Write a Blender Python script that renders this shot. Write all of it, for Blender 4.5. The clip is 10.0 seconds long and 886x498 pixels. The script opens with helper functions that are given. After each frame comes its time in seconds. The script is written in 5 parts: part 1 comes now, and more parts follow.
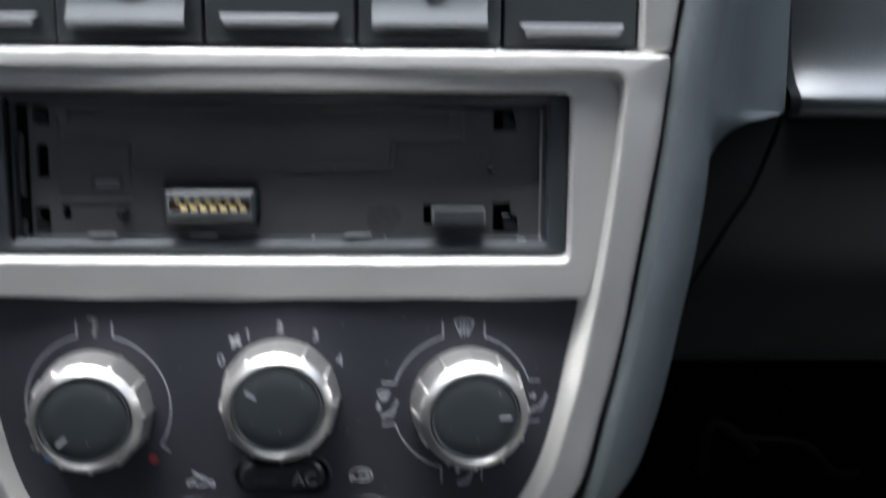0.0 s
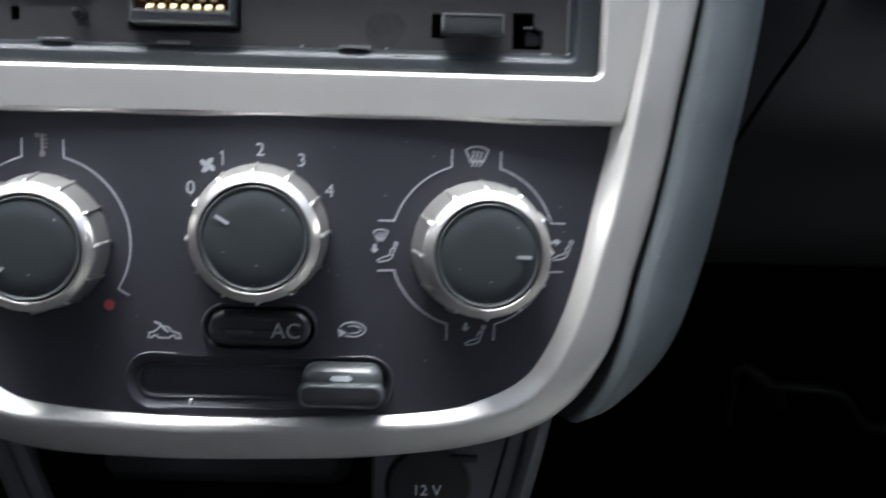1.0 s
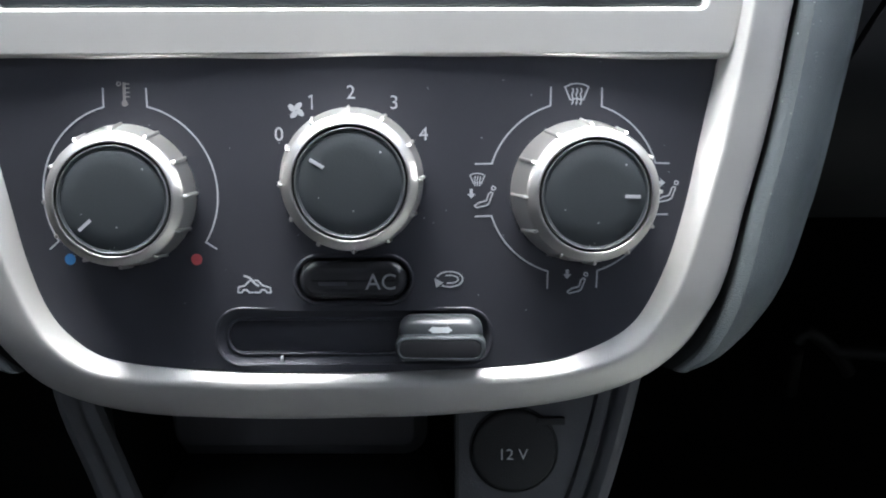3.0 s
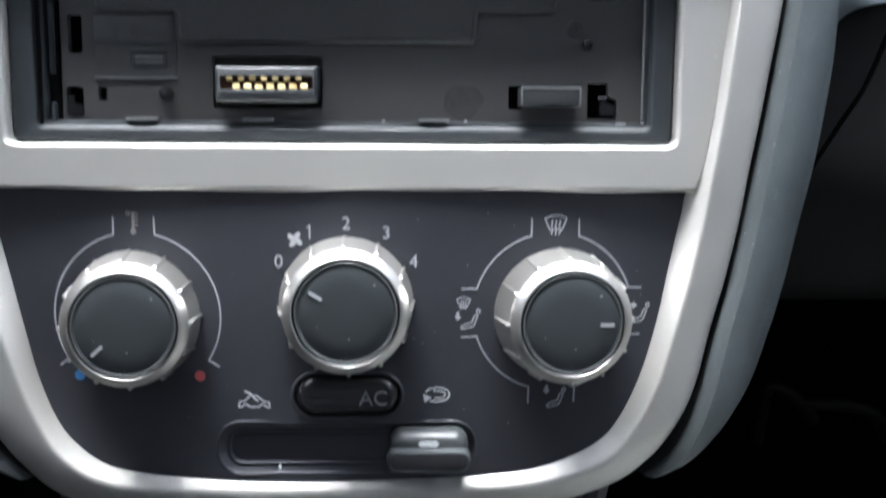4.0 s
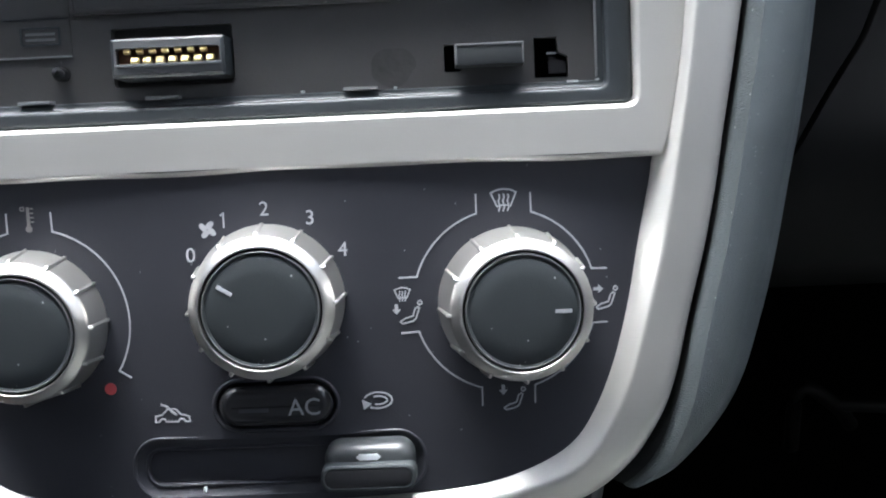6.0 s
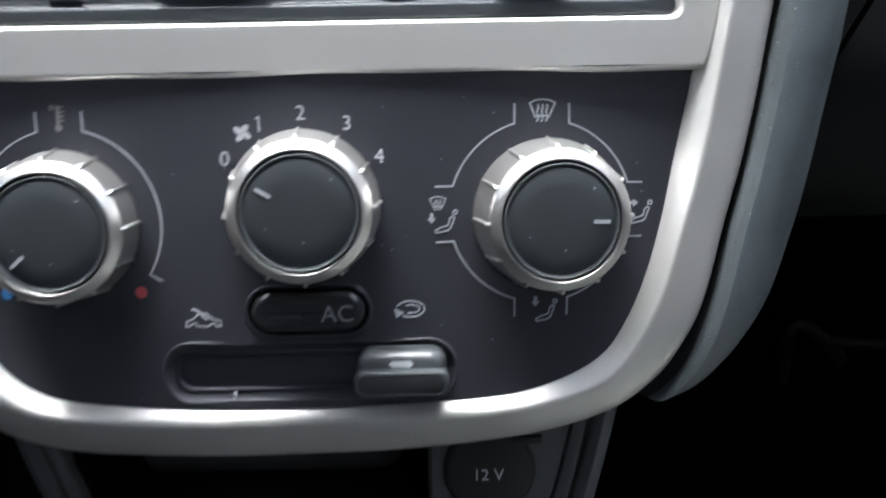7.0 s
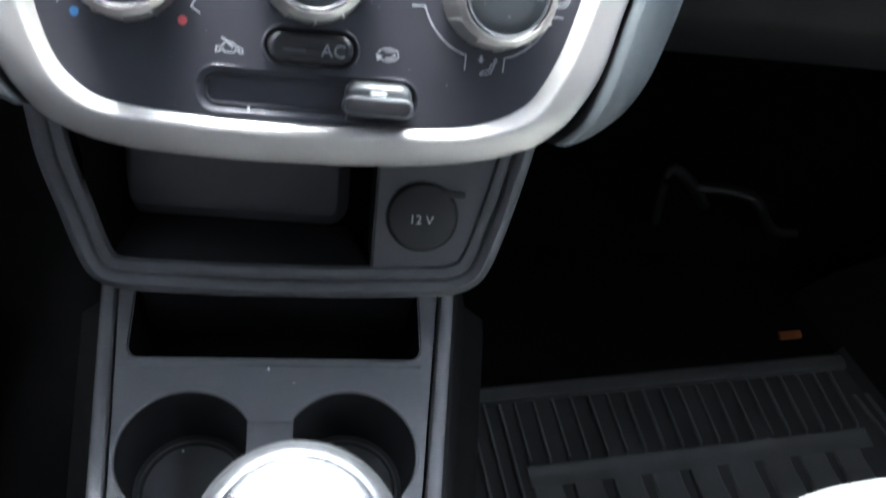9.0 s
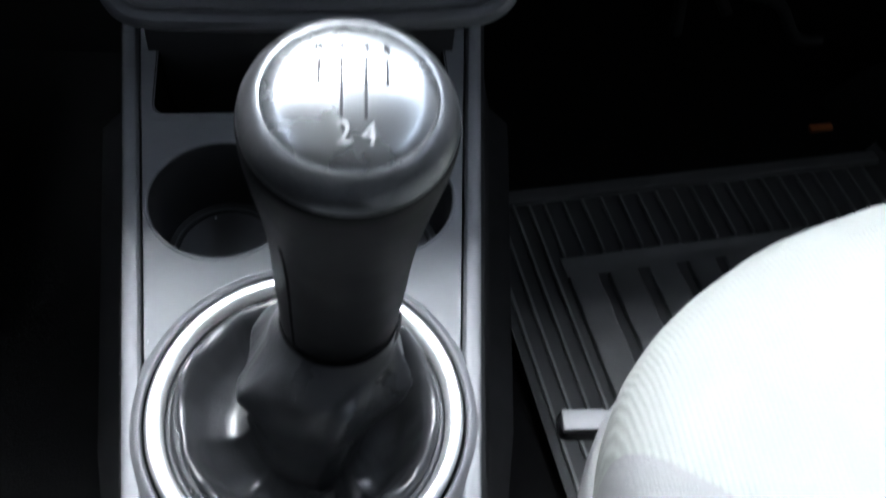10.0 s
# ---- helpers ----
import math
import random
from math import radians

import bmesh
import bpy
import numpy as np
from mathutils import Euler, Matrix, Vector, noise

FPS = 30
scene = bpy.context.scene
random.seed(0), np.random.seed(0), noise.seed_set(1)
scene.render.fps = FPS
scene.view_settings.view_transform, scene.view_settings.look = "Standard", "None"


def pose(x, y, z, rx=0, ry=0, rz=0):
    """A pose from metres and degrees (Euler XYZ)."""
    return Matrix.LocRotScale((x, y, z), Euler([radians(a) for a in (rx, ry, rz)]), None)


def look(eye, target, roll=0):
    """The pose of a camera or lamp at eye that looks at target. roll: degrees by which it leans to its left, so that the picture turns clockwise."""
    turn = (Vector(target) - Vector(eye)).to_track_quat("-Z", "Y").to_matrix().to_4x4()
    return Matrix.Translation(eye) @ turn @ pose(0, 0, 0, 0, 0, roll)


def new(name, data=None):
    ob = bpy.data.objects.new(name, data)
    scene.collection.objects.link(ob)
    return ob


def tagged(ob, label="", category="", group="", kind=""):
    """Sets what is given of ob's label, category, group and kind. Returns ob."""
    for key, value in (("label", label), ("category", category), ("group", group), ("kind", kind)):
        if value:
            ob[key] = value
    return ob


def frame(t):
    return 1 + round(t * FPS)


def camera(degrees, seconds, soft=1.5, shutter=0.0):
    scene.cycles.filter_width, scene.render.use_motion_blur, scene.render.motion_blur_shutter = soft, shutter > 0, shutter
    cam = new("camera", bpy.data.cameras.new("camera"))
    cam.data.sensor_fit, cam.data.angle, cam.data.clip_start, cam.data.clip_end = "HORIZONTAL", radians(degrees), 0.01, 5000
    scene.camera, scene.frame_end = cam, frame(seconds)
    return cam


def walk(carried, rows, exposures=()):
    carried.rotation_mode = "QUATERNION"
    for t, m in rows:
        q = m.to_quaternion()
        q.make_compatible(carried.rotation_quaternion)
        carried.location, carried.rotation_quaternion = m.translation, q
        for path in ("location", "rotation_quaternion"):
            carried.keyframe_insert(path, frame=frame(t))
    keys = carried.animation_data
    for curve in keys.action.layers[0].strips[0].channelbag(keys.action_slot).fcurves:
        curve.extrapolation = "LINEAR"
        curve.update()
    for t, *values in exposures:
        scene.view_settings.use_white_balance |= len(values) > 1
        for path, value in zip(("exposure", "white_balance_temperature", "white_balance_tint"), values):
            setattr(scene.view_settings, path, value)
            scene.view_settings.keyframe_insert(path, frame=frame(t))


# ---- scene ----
# ---- camera ----
cam = camera(50.0, 10.0, soft=1.9, shutter=0.5)
ROWS = [
    (0, 0.0430, -0.2175, 0.5728, 50.35, -1.14, -1.14),
    (0.2, 0.0480, -0.2294, 0.5483, 51.21, -1.86, -0.52),
    (0.3, 0.0474, -0.2325, 0.5418, 51.84, -2.11, -0.18),
    (0.5, 0.0485, -0.2349, 0.5274, 52.20, -2.18, -0.12),
    (0.8, 0.0525, -0.2249, 0.5106, 51.50, -1.33, -0.94),
    (1, 0.0444, -0.2161, 0.5028, 50.88, -1.79, -0.06),
    (1.5, 0.0285, -0.2134, 0.4926, 50.50, -0.83, 0.31),
    (2, 0.0200, -0.2132, 0.4905, 50.40, -0.90, 0.11),
    (3.3, 0.0288, -0.2176, 0.4847, 50.58, 0.52, -0.47),
    (3.5, 0.0331, -0.2190, 0.4902, 50.77, 0.49, -0.93),
    (3.7, 0.0255, -0.2153, 0.5022, 50.88, 0.04, -1.05),
    (4, 0.0202, -0.2089, 0.5221, 50.69, -1.01, -1.00),
    (4.2, 0.0251, -0.2060, 0.5344, 50.89, -0.95, -1.02),
    (4.3, 0.0261, -0.2034, 0.5378, 50.65, -0.93, -1.36),
    (4.5, 0.0297, -0.2076, 0.5274, 50.63, -1.04, -0.93),
    (4.7, 0.0340, -0.2164, 0.5048, 51.45, -0.10, -0.90),
    (4.9, 0.0425, -0.2171, 0.4864, 52.74, 1.65, -0.89),
    (5, 0.0482, -0.2150, 0.4794, 52.99, 2.46, -0.66),
    (5.3, 0.0551, -0.2042, 0.4768, 52.93, 3.57, 0.11),
    (5.5, 0.0550, -0.1986, 0.4826, 52.66, 3.56, 0.21),
    (5.7, 0.0522, -0.1933, 0.4954, 52.47, 2.93, -0.31),
    (6.8, 0.0403, -0.1883, 0.4832, 49.86, 2.28, -0.75),
    (7, 0.0332, -0.1946, 0.4867, 48.68, 0.71, -0.78),
    (7.2, 0.0144, -0.2017, 0.5052, 46.53, -2.61, -0.92),
    (7.5, -0.0024, -0.2129, 0.5437, 43.94, -7.47, -0.78),
    (7.7, -0.0077, -0.2294, 0.5532, 43.30, -7.78, -0.66),
    (8, -0.0132, -0.2412, 0.5408, 43.03, -8.06, 0.05),
    (8.5, 0.0002, -0.2632, 0.5303, 42.63, -7.46, -0.82),
    (8.7, 0.0034, -0.2734, 0.5218, 42.32, -7.33, -1.49),
    (9, 0.0115, -0.2852, 0.5104, 42.13, -7.29, -1.70),
    (9.5, 0.0111, -0.3135, 0.4774, 40.11, -6.35, -2.06),
    (9.8, 0.0079, -0.3382, 0.4526, 39.66, -5.86, -2.38),
    (10, 0.0055, -0.3525, 0.4394, 39.78, -4.89, -3.61),
]
EXPOSURE = [(t, stops, 5930 if t < 9.2 else 5800, 7) for t, stops in ((0.0, 3.70), (0.5, 4.00), (1.0, 4.05), (2.0, 4.15), (3.3, 4.40), (4.5, 4.25), (5.7, 4.25), (6.8, 4.10), (7.5, 4.10), (8.0, 4.25), (8.5, 4.75), (9.0, 5.52), (9.5, 5.60), (9.7, 5.15), (10.0, 4.48))]
walk(cam, [(t, pose(x, y, z, rx, ry, rz)) for t, x, y, z, rx, ry, rz in ROWS], EXPOSURE)

# ---- daylight: bright overcast sky, soft sun through the windscreen ----
world = bpy.data.worlds.new("sky")
scene.world = world
world.use_nodes = True
wn, wl = world.node_tree.nodes, world.node_tree.links
sky = wn.new("ShaderNodeTexSky")
sky.sky_type = "NISHITA"
sky.sun_disc = False
sky.sun_elevation, sky.sun_rotation = radians(62), radians(-20)
sky.dust_density, sky.air_density = 4.0, 1.0
grey = wn.new("ShaderNodeHueSaturation")       # cloud cover takes the blue out of the sky
grey.inputs["Saturation"].default_value = 0.35
wl.new(sky.outputs[0], grey.inputs["Color"])
wl.new(grey.outputs[0], wn["Background"].inputs[0])
wn["Background"].inputs[1].default_value = 0.15
sun_data = bpy.data.lights.new("sun", "SUN")
sun_data.energy, sun_data.angle, sun_data.color = 0.42, radians(40), (1.0, 0.97, 0.93)
sun = new("sun", sun_data)
sun.matrix_world = look((-0.36, 0.78, 2.2), (0.0, -0.2, 0.2))

# ---- frames of reference (metres) ----
H0 = 0.36                                   # height of the stack's reference point over the car floor
PANEL = pose(0, 0, H0, -32, 0, 0)           # centre stack: x right, y into the dash, z up the face
CONSOLE = pose(-0.011, -0.028, H0 - 0.217, 7, 0, 2.6)   # tunnel console top: z out of the surface
HERE = Matrix.Identity(4)


# ---- materials ----
def material(name, base, rough=0.5, metal=0.0, grain=0.0, grain_scale=900.0, mottle=0.12, mottle_scale=40.0,
             rough_var=0.1, spec=0.5, leather=0.0, leather_scale=500.0, coat=0.0):
    m = bpy.data.materials.new(name)
    m.use_nodes = True
    nt = m.node_tree
    n, l = nt.nodes, nt.links
    b = n["Principled BSDF"]
    b.inputs["Metallic"].default_value = metal
    b.inputs["Specular IOR Level"].default_value = spec
    b.inputs["Coat Weight"].default_value = coat
    tc = n.new("ShaderNodeTexCoord")
    big = n.new("ShaderNodeTexNoise")
    big.inputs["Scale"].default_value, big.inputs["Detail"].default_value = mottle_scale, 5
    l.new(tc.outputs["Object"], big.inputs["Vector"])
    mix = n.new("ShaderNodeMix")
    mix.data_type = "RGBA"
    mix.inputs["A"].default_value = (*[c * (1 - mottle) for c in base], 1)
    mix.inputs["B"].default_value = (*[min(1, c * (1 + mottle)) for c in base], 1)
    l.new(big.outputs["Fac"], mix.inputs["Factor"])
    l.new(mix.outputs["Result"], b.inputs["Base Color"])
    mr = n.new("ShaderNodeMapRange")
    mr.inputs["To Min"].default_value, mr.inputs["To Max"].default_value = max(0.03, rough - rough_var), min(1, rough + rough_var)
    fine = n.new("ShaderNodeTexNoise")
    fine.inputs["Scale"].default_value, fine.inputs["Detail"].default_value = grain_scale, 2
    l.new(tc.outputs["Object"], fine.inputs["Vector"])
    l.new(big.outputs["Fac"], mr.inputs["Value"])
    l.new(mr.outputs["Result"], b.inputs["Roughness"])
    height = fine.outputs["Fac"]
    if leather:
        cell = n.new("ShaderNodeTexVoronoi")
        cell.feature = "DISTANCE_TO_EDGE"
        cell.inputs["Scale"].default_value = leather_scale
        l.new(tc.outputs["Object"], cell.inputs["Vector"])
        add = n.new("ShaderNodeMath")
        add.operation = "MULTIPLY_ADD"
        l.new(cell.outputs["Distance"], add.inputs[0])
        add.inputs[1].default_value = leather
        l.new(height, add.inputs[2])
        height = add.outputs[0]
    if grain or leather:
        bump = n.new("ShaderNodeBump")
        bump.inputs["Strength"].default_value = grain or 0.3
        bump.inputs["Distance"].default_value = 0.0004
        l.new(height, bump.inputs["Height"])
        l.new(bump.outputs["Normal"], b.inputs["Normal"])
    return m


def speckled(m, amount, colour, scale=700.0):
    """Scattered pale specks over a material: dust, and on the pads sparkle put into colour."""
    n, l = m.node_tree.nodes, m.node_tree.links
    b = n["Principled BSDF"]
    tc = n.new("ShaderNodeTexCoord")
    v = n.new("ShaderNodeTexVoronoi")
    v.inputs["Scale"].default_value = scale
    l.new(tc.outputs["Object"], v.inputs["Vector"])
    lt = n.new("ShaderNodeMath")
    lt.operation = "LESS_THAN"
    lt.inputs[1].default_value = 0.16
    l.new(v.outputs["Distance"], lt.inputs[0])
    wn_ = n.new("ShaderNodeTexWhiteNoise")
    wn_.noise_dimensions = "3D"
    l.new(v.outputs["Position"], wn_.inputs["Vector"])
    gt = n.new("ShaderNodeMath")
    gt.operation = "LESS_THAN"
    gt.inputs[1].default_value = amount
    l.new(wn_.outputs["Value"], gt.inputs[0])
    both = n.new("ShaderNodeMath")
    both.operation = "MULTIPLY"
    l.new(lt.outputs[0], both.inputs[0])
    l.new(gt.outputs[0], both.inputs[1])
    mix = n.new("ShaderNodeMix")
    mix.data_type = "RGBA"
    old = b.inputs["Base Color"].links[0].from_socket
    l.new(both.outputs[0], mix.inputs["Factor"])
    l.new(old, mix.inputs["A"])
    mix.inputs["B"].default_value = (*colour, 1)
    l.new(mix.outputs["Result"], b.inputs["Base Color"])
    return m


SILVER = speckled(material("silver_paint", (0.60, 0.585, 0.556), 0.50, 0.66, 0.04, 1500, 0.05, 25, 0.05), 0.012, (0.75, 0.75, 0.72), 500)
PANEL_BLACK = speckled(material("black_plastic_panel", (0.037, 0.038, 0.046), 0.45, 0, 0.12, 2600, 0.3, 22, 0.14, spec=0.35), 0.012, (0.22, 0.23, 0.24), 800)
KNOB_SILVER = material("satin_silver_knob", (0.58, 0.565, 0.54), 0.37, 0.95, 0.08, 1800, 0.06, 60, 0.06)
CAP_GREY = speckled(material("dark_grey_knob_cap", (0.040, 0.046, 0.049), 0.45, 0, 0.1, 2600, 0.12, 60, 0.08), 0.06, (0.3, 0.32, 0.32), 600)
INK = material("pale_grey_print", (0.43, 0.44, 0.46), 0.6, 0, 0, mottle=0.15, mottle_scale=300)
AC_PRINT = material("grey_button_print", (0.28, 0.285, 0.29), 0.6)
INK_DIM = material("dim_grey_print", (0.22, 0.21, 0.20), 0.6, 0, 0, mottle=0.2, mottle_scale=300)
WHITE_INK = material("white_print", (0.85, 0.87, 0.88), 0.5)
BLUE = material("blue_print", (0.05, 0.19, 0.44), 0.5)
RED = material("red_print", (0.46, 0.075, 0.08), 0.5)
BUTTON_BLACK = material("gloss_black_button", (0.020, 0.020, 0.022), 0.22, 0, 0.04, 1500, 0.2, 50, 0.06)
# pale specks stand for the grain's sparkle as well as dust
PAD = speckled(material("soft_touch_grey_green_pad", (0.106, 0.123, 0.131), 0.36, 0, 0.45, 2400, 0.18, 60, 0.08, leather=1.2, leather_scale=1900), 0.16, (0.24, 0.27, 0.29), 1100)
DASH = material("dark_dash_plastic", (0.034, 0.039, 0.042), 0.38, 0, 0.15, 1500, 0.15, 30, 0.08, leather=1.0, leather_scale=600)
RADIO_GREY = speckled(material("dark_grey_radio_plastic", (0.078, 0.076, 0.076), 0.48, 0, 0.1, 2200, 0.38, 20, 0.12), 0.012, (0.2, 0.2, 0.2), 500)
RADIO_FRAME = material("blue_grey_radio_frame", (0.038, 0.044, 0.049), 0.40, 0, 0.08, 2200, 0.12, 45, 0.06)
# near-black for joints and recesses; the recesses' shade is in this colour
PIT = material("recess_shade_black", (0.004, 0.004, 0.004), 0.9, spec=0.1)
# near-black that stands for shade under the dash and on the driver's mat
SHADED_BLACK = material("shaded_black", (0.0040, 0.0042, 0.0046), 0.7, spec=0.2)
GOLD = material("gold_plated_contact", (1.0, 0.74, 0.36), 0.4, 0.85)
TRAY = material("dark_grey_tray_plastic", (0.082, 0.084, 0.090), 0.5, 0, 0.3, 1600, 0.12, 40, 0.08)
CONSOLE_GREY = speckled(material("grey_console_plastic", (0.148, 0.153, 0.159), 0.56, 0, 0.3, 1700, 0.1, 30, 0.08, spec=0.18), 0.01, (0.45, 0.45, 0.45), 420)
# dark plastic; in pocket, cubby and pad gap it carries the recess shade
CUP_DARK = material("dark_plastic_recess_shade", (0.018, 0.0186, 0.0198), 0.6, 0, 0.3, 1500, 0.2, 50)
ALU = material("brushed_aluminium", (0.225, 0.235, 0.24), 0.27, 0.9, 0.05, 1200, 0.05, 60, 0.06)
RING = material("satin_aluminium_ring", (0.66, 0.67, 0.68), 0.32, 0.9, 0.04, 1500, 0.04, 60, 0.05)
LEATHER = material("black_gaiter_leather", (0.017, 0.018, 0.0195), 0.30, 0, 0.35, 900, 0.25, 60, 0.08, spec=0.5, leather=0.8, leather_scale=900)
GRIP = material("black_grip_leather", (0.0038, 0.0038, 0.0042), 0.48, 0, 0.25, 1400, 0.2, 60, 0.08, spec=0.10, leather=0.5, leather_scale=1200)
DARK_METAL = material("scuffed_satin_metal", (0.10, 0.104, 0.108), 0.34, 0.8, 0.3, 700, 0.3, 260, 0.10)
# mat rubber in a darker tone that stands for shade in the grooves
SHEET = material("groove_shade_rubber", (0.027, 0.0276, 0.0284), 0.65, 0, 0.3, 800, 0.4, 25, 0.1, spec=0.2)
# tray grey lightened to make up for light that the pocket lacks
LIT_TRAY = material("lightened_tray_grey", (0.14, 0.139, 0.146), 0.55, 0, 0.3, 1600, 0.12, 40, 0.08)
RUBBER = material("black_rubber_mat", (0.050, 0.0512, 0.0525), 0.5, 0, 0.3, 800, 0.4, 25, 0.1, spec=0.35)
# darker than black carpet is: the footwell's shade is in this colour
CARPET = material("footwell_shade_carpet", (0.0017, 0.0017, 0.0019), 0.95, 0, 0.8, 1500, 0.3, 60, 0.03, spec=0.1)
ORANGE = material("orange_plastic_tag", (0.12, 0.028, 0.001), 0.6, spec=0.2)
FABRIC = material("pale_seat_fabric", (0.150, 0.157, 0.148), 0.9, 0, 0.5, 1400, 0.06, 30, 0.04, spec=0.2)
FABRIC_GREY = material("grey_seat_side_fabric", (0.125, 0.128, 0.128), 0.9, 0, 0.5, 1400, 0.08, 30, 0.04, spec=0.2)
HEADLINER = material("grey_headliner", (0.26, 0.26, 0.255), 0.95, 0, 0.3, 900)
TRIM = material("grey_door_trim", (0.05, 0.05, 0.053), 0.6, 0, 0.3, 900)
ASPHALT = material("asphalt_ground", (0.10, 0.10, 0.10), 0.9, 0, 0.4, 60, 0.2, 3)
ENGRAVED = material("dark_engraving", (0.03, 0.03, 0.032), 0.6, spec=0.05)
CABLE = material("grey_cable_sleeve", (0.0034, 0.0034, 0.0033), 0.6, 0, 0.3, 900)


# ---- building helpers (shapes are written in millimetres) ----
def thing(name, m, label, category, group="", kind=""):
    ob = new(name)
    ob.empty_display_size = 0.02
    ob.matrix_world = m
    return tagged(ob, label, category, group, kind)


def mesh_of(name, bm, mat, smooth=40):
    bmesh.ops.scale(bm, vec=(0.001, 0.001, 0.001), verts=bm.verts)
    bmesh.ops.recalc_face_normals(bm, faces=bm.faces)
    for f in bm.faces:
        f.smooth = smooth > 0
    for e in bm.edges:
        if len(e.link_faces) == 2 and e.calc_face_angle(0) > radians(smooth):
            e.smooth = False
    me = bpy.data.meshes.new(name)
    bm.to_mesh(me)
    bm.free()
    me.materials.append(mat)
    return me


def part(name, bm, mat, parent, label="", m=None, smooth=40):
    ob = new(name, bm if isinstance(bm, bpy.types.Mesh) else mesh_of(name, bm, mat, smooth))
    ob.parent = parent
    ob.matrix_local = m or Matrix.Identity(4)
    return tagged(ob, label)


def single(name, bm, mat, m, label, category, group="", kind="", smooth=40):
    ob = new(name, mesh_of(name, bm, mat, smooth))
    ob.matrix_world = m
    return tagged(ob, label, category, group, kind)


def add_loops(bm, loops, closed=True, cap0=False, cap1=False):
    rows = [[bm.verts.new(p) for p in loop] for loop in loops]
    n = len(rows[0])
    for a, b in zip(rows, rows[1:]):
        for i in range(n if closed else n - 1):
            j = (i + 1) % n
            bm.faces.new((a[i], a[j], b[j], b[i]))
    if cap0:
        bm.faces.new(rows[0])
    if cap1:
        bm.faces.new(rows[-1][::-1])
    return rows


def loft(loops, closed=True, cap0=False, cap1=False):
    bm = bmesh.new()
    add_loops(bm, loops, closed, cap0, cap1)
    return bm


def rounded(x0, x1, z0, z1, r, n=6):
    """Outline of a rounded rectangle, counter-clockwise, as (x, z)."""
    r = min(r, (x1 - x0) / 2 - 1e-4, (z1 - z0) / 2 - 1e-4)
    out = []
    for cx, cz, a0 in ((x1 - r, z1 - r, 0), (x0 + r, z1 - r, 90), (x0 + r, z0 + r, 180), (x1 - r, z0 + r, 270)):
        for k in range(n + 1):
            a = radians(a0 + 90 * k / n)
            out.append((cx + r * math.cos(a), cz + r * math.sin(a)))
    return out


def circle(cx, cz, r, n=48):
    return [(cx + r * math.cos(2 * math.pi * k / n), cz + r * math.sin(2 * math.pi * k / n)) for k in range(n)]


def inset(outline, d):
    """Moves a closed outline inwards by d along its own normals."""
    n, out = len(outline), []
    area = sum(outline[i][0] * outline[(i + 1) % n][1] - outline[(i + 1) % n][0] * outline[i][1] for i in range(n))
    s = 1 if area > 0 else -1
    for i in range(n):
        (ax, az), (bx, bz) = outline[i - 1], outline[(i + 1) % n]
        tx, tz = bx - ax, bz - az
        q = math.hypot(tx, tz) or 1
        out.append((outline[i][0] - s * d * tz / q, outline[i][1] + s * d * tx / q))
    return out


def pillow(outline, layers, cap=True, cap_back=False):
    """Stacks insets of an outline in the x-z plane: layers of (inset, y), back to front."""
    loops = [[(x, y, z) for x, z in inset(outline, d)] for d, y in layers]
    return loft(loops, True, cap_back, cap)


def lathe(profile, n=64, axis="y", centre=(0, 0, 0)):
    """Profile of (radius, height along the axis). The axis y points at the viewer for falling y."""
    loops = []
    for r, h in profile:
        ring = []
        for k in range(n):
            a = 2 * math.pi * k / n
            c, s = r * math.cos(a), r * math.sin(a)
            ring.append((centre[0] + c, centre[1] + h, centre[2] + s) if axis == "y" else (centre[0] + c, centre[1] + s, centre[2] + h))
        loops.append(ring)
    return loft(loops)


def smooth_curve(points, steps=6, closed=False):
    """Catmull-Rom through the points."""
    n, out = len(points), []
    for i in range(n if closed else n - 1):
        p = [points[(i + k) % n] if closed else points[min(max(i + k, 0), n - 1)] for k in (-1, 0, 1, 2)]
        for s in range(steps):
            t = s / steps
            out.append(tuple(0.5 * (2 * b + (c - a) * t + (2 * a - 5 * b + 4 * c - d) * t * t + (3 * b - a - 3 * c + d) * t ** 3)
                             for a, b, c, d in zip(*p)))
    if not closed:
        out.append(tuple(points[-1]))
    return out


def box(bm, x0, x1, y0, y1, z0, z1, bevel=0.0):
    got = bmesh.ops.create_cube(bm, size=1)["verts"]
    for v in got:
        v.co = ((x0 + x1) / 2 + v.co.x * (x1 - x0), (y0 + y1) / 2 + v.co.y * (y1 - y0), (z0 + z1) / 2 + v.co.z * (z1 - z0))
    if bevel:
        edges = list({e for v in got for e in v.link_edges})
        bmesh.ops.bevel(bm, geom=edges, offset=bevel, segments=2, affect="EDGES", profile=0.6)
    return bm


def a_box(x0, x1, y0, y1, z0, z1, bevel=0.0):
    return box(bmesh.new(), x0, x1, y0, y1, z0, z1, bevel)


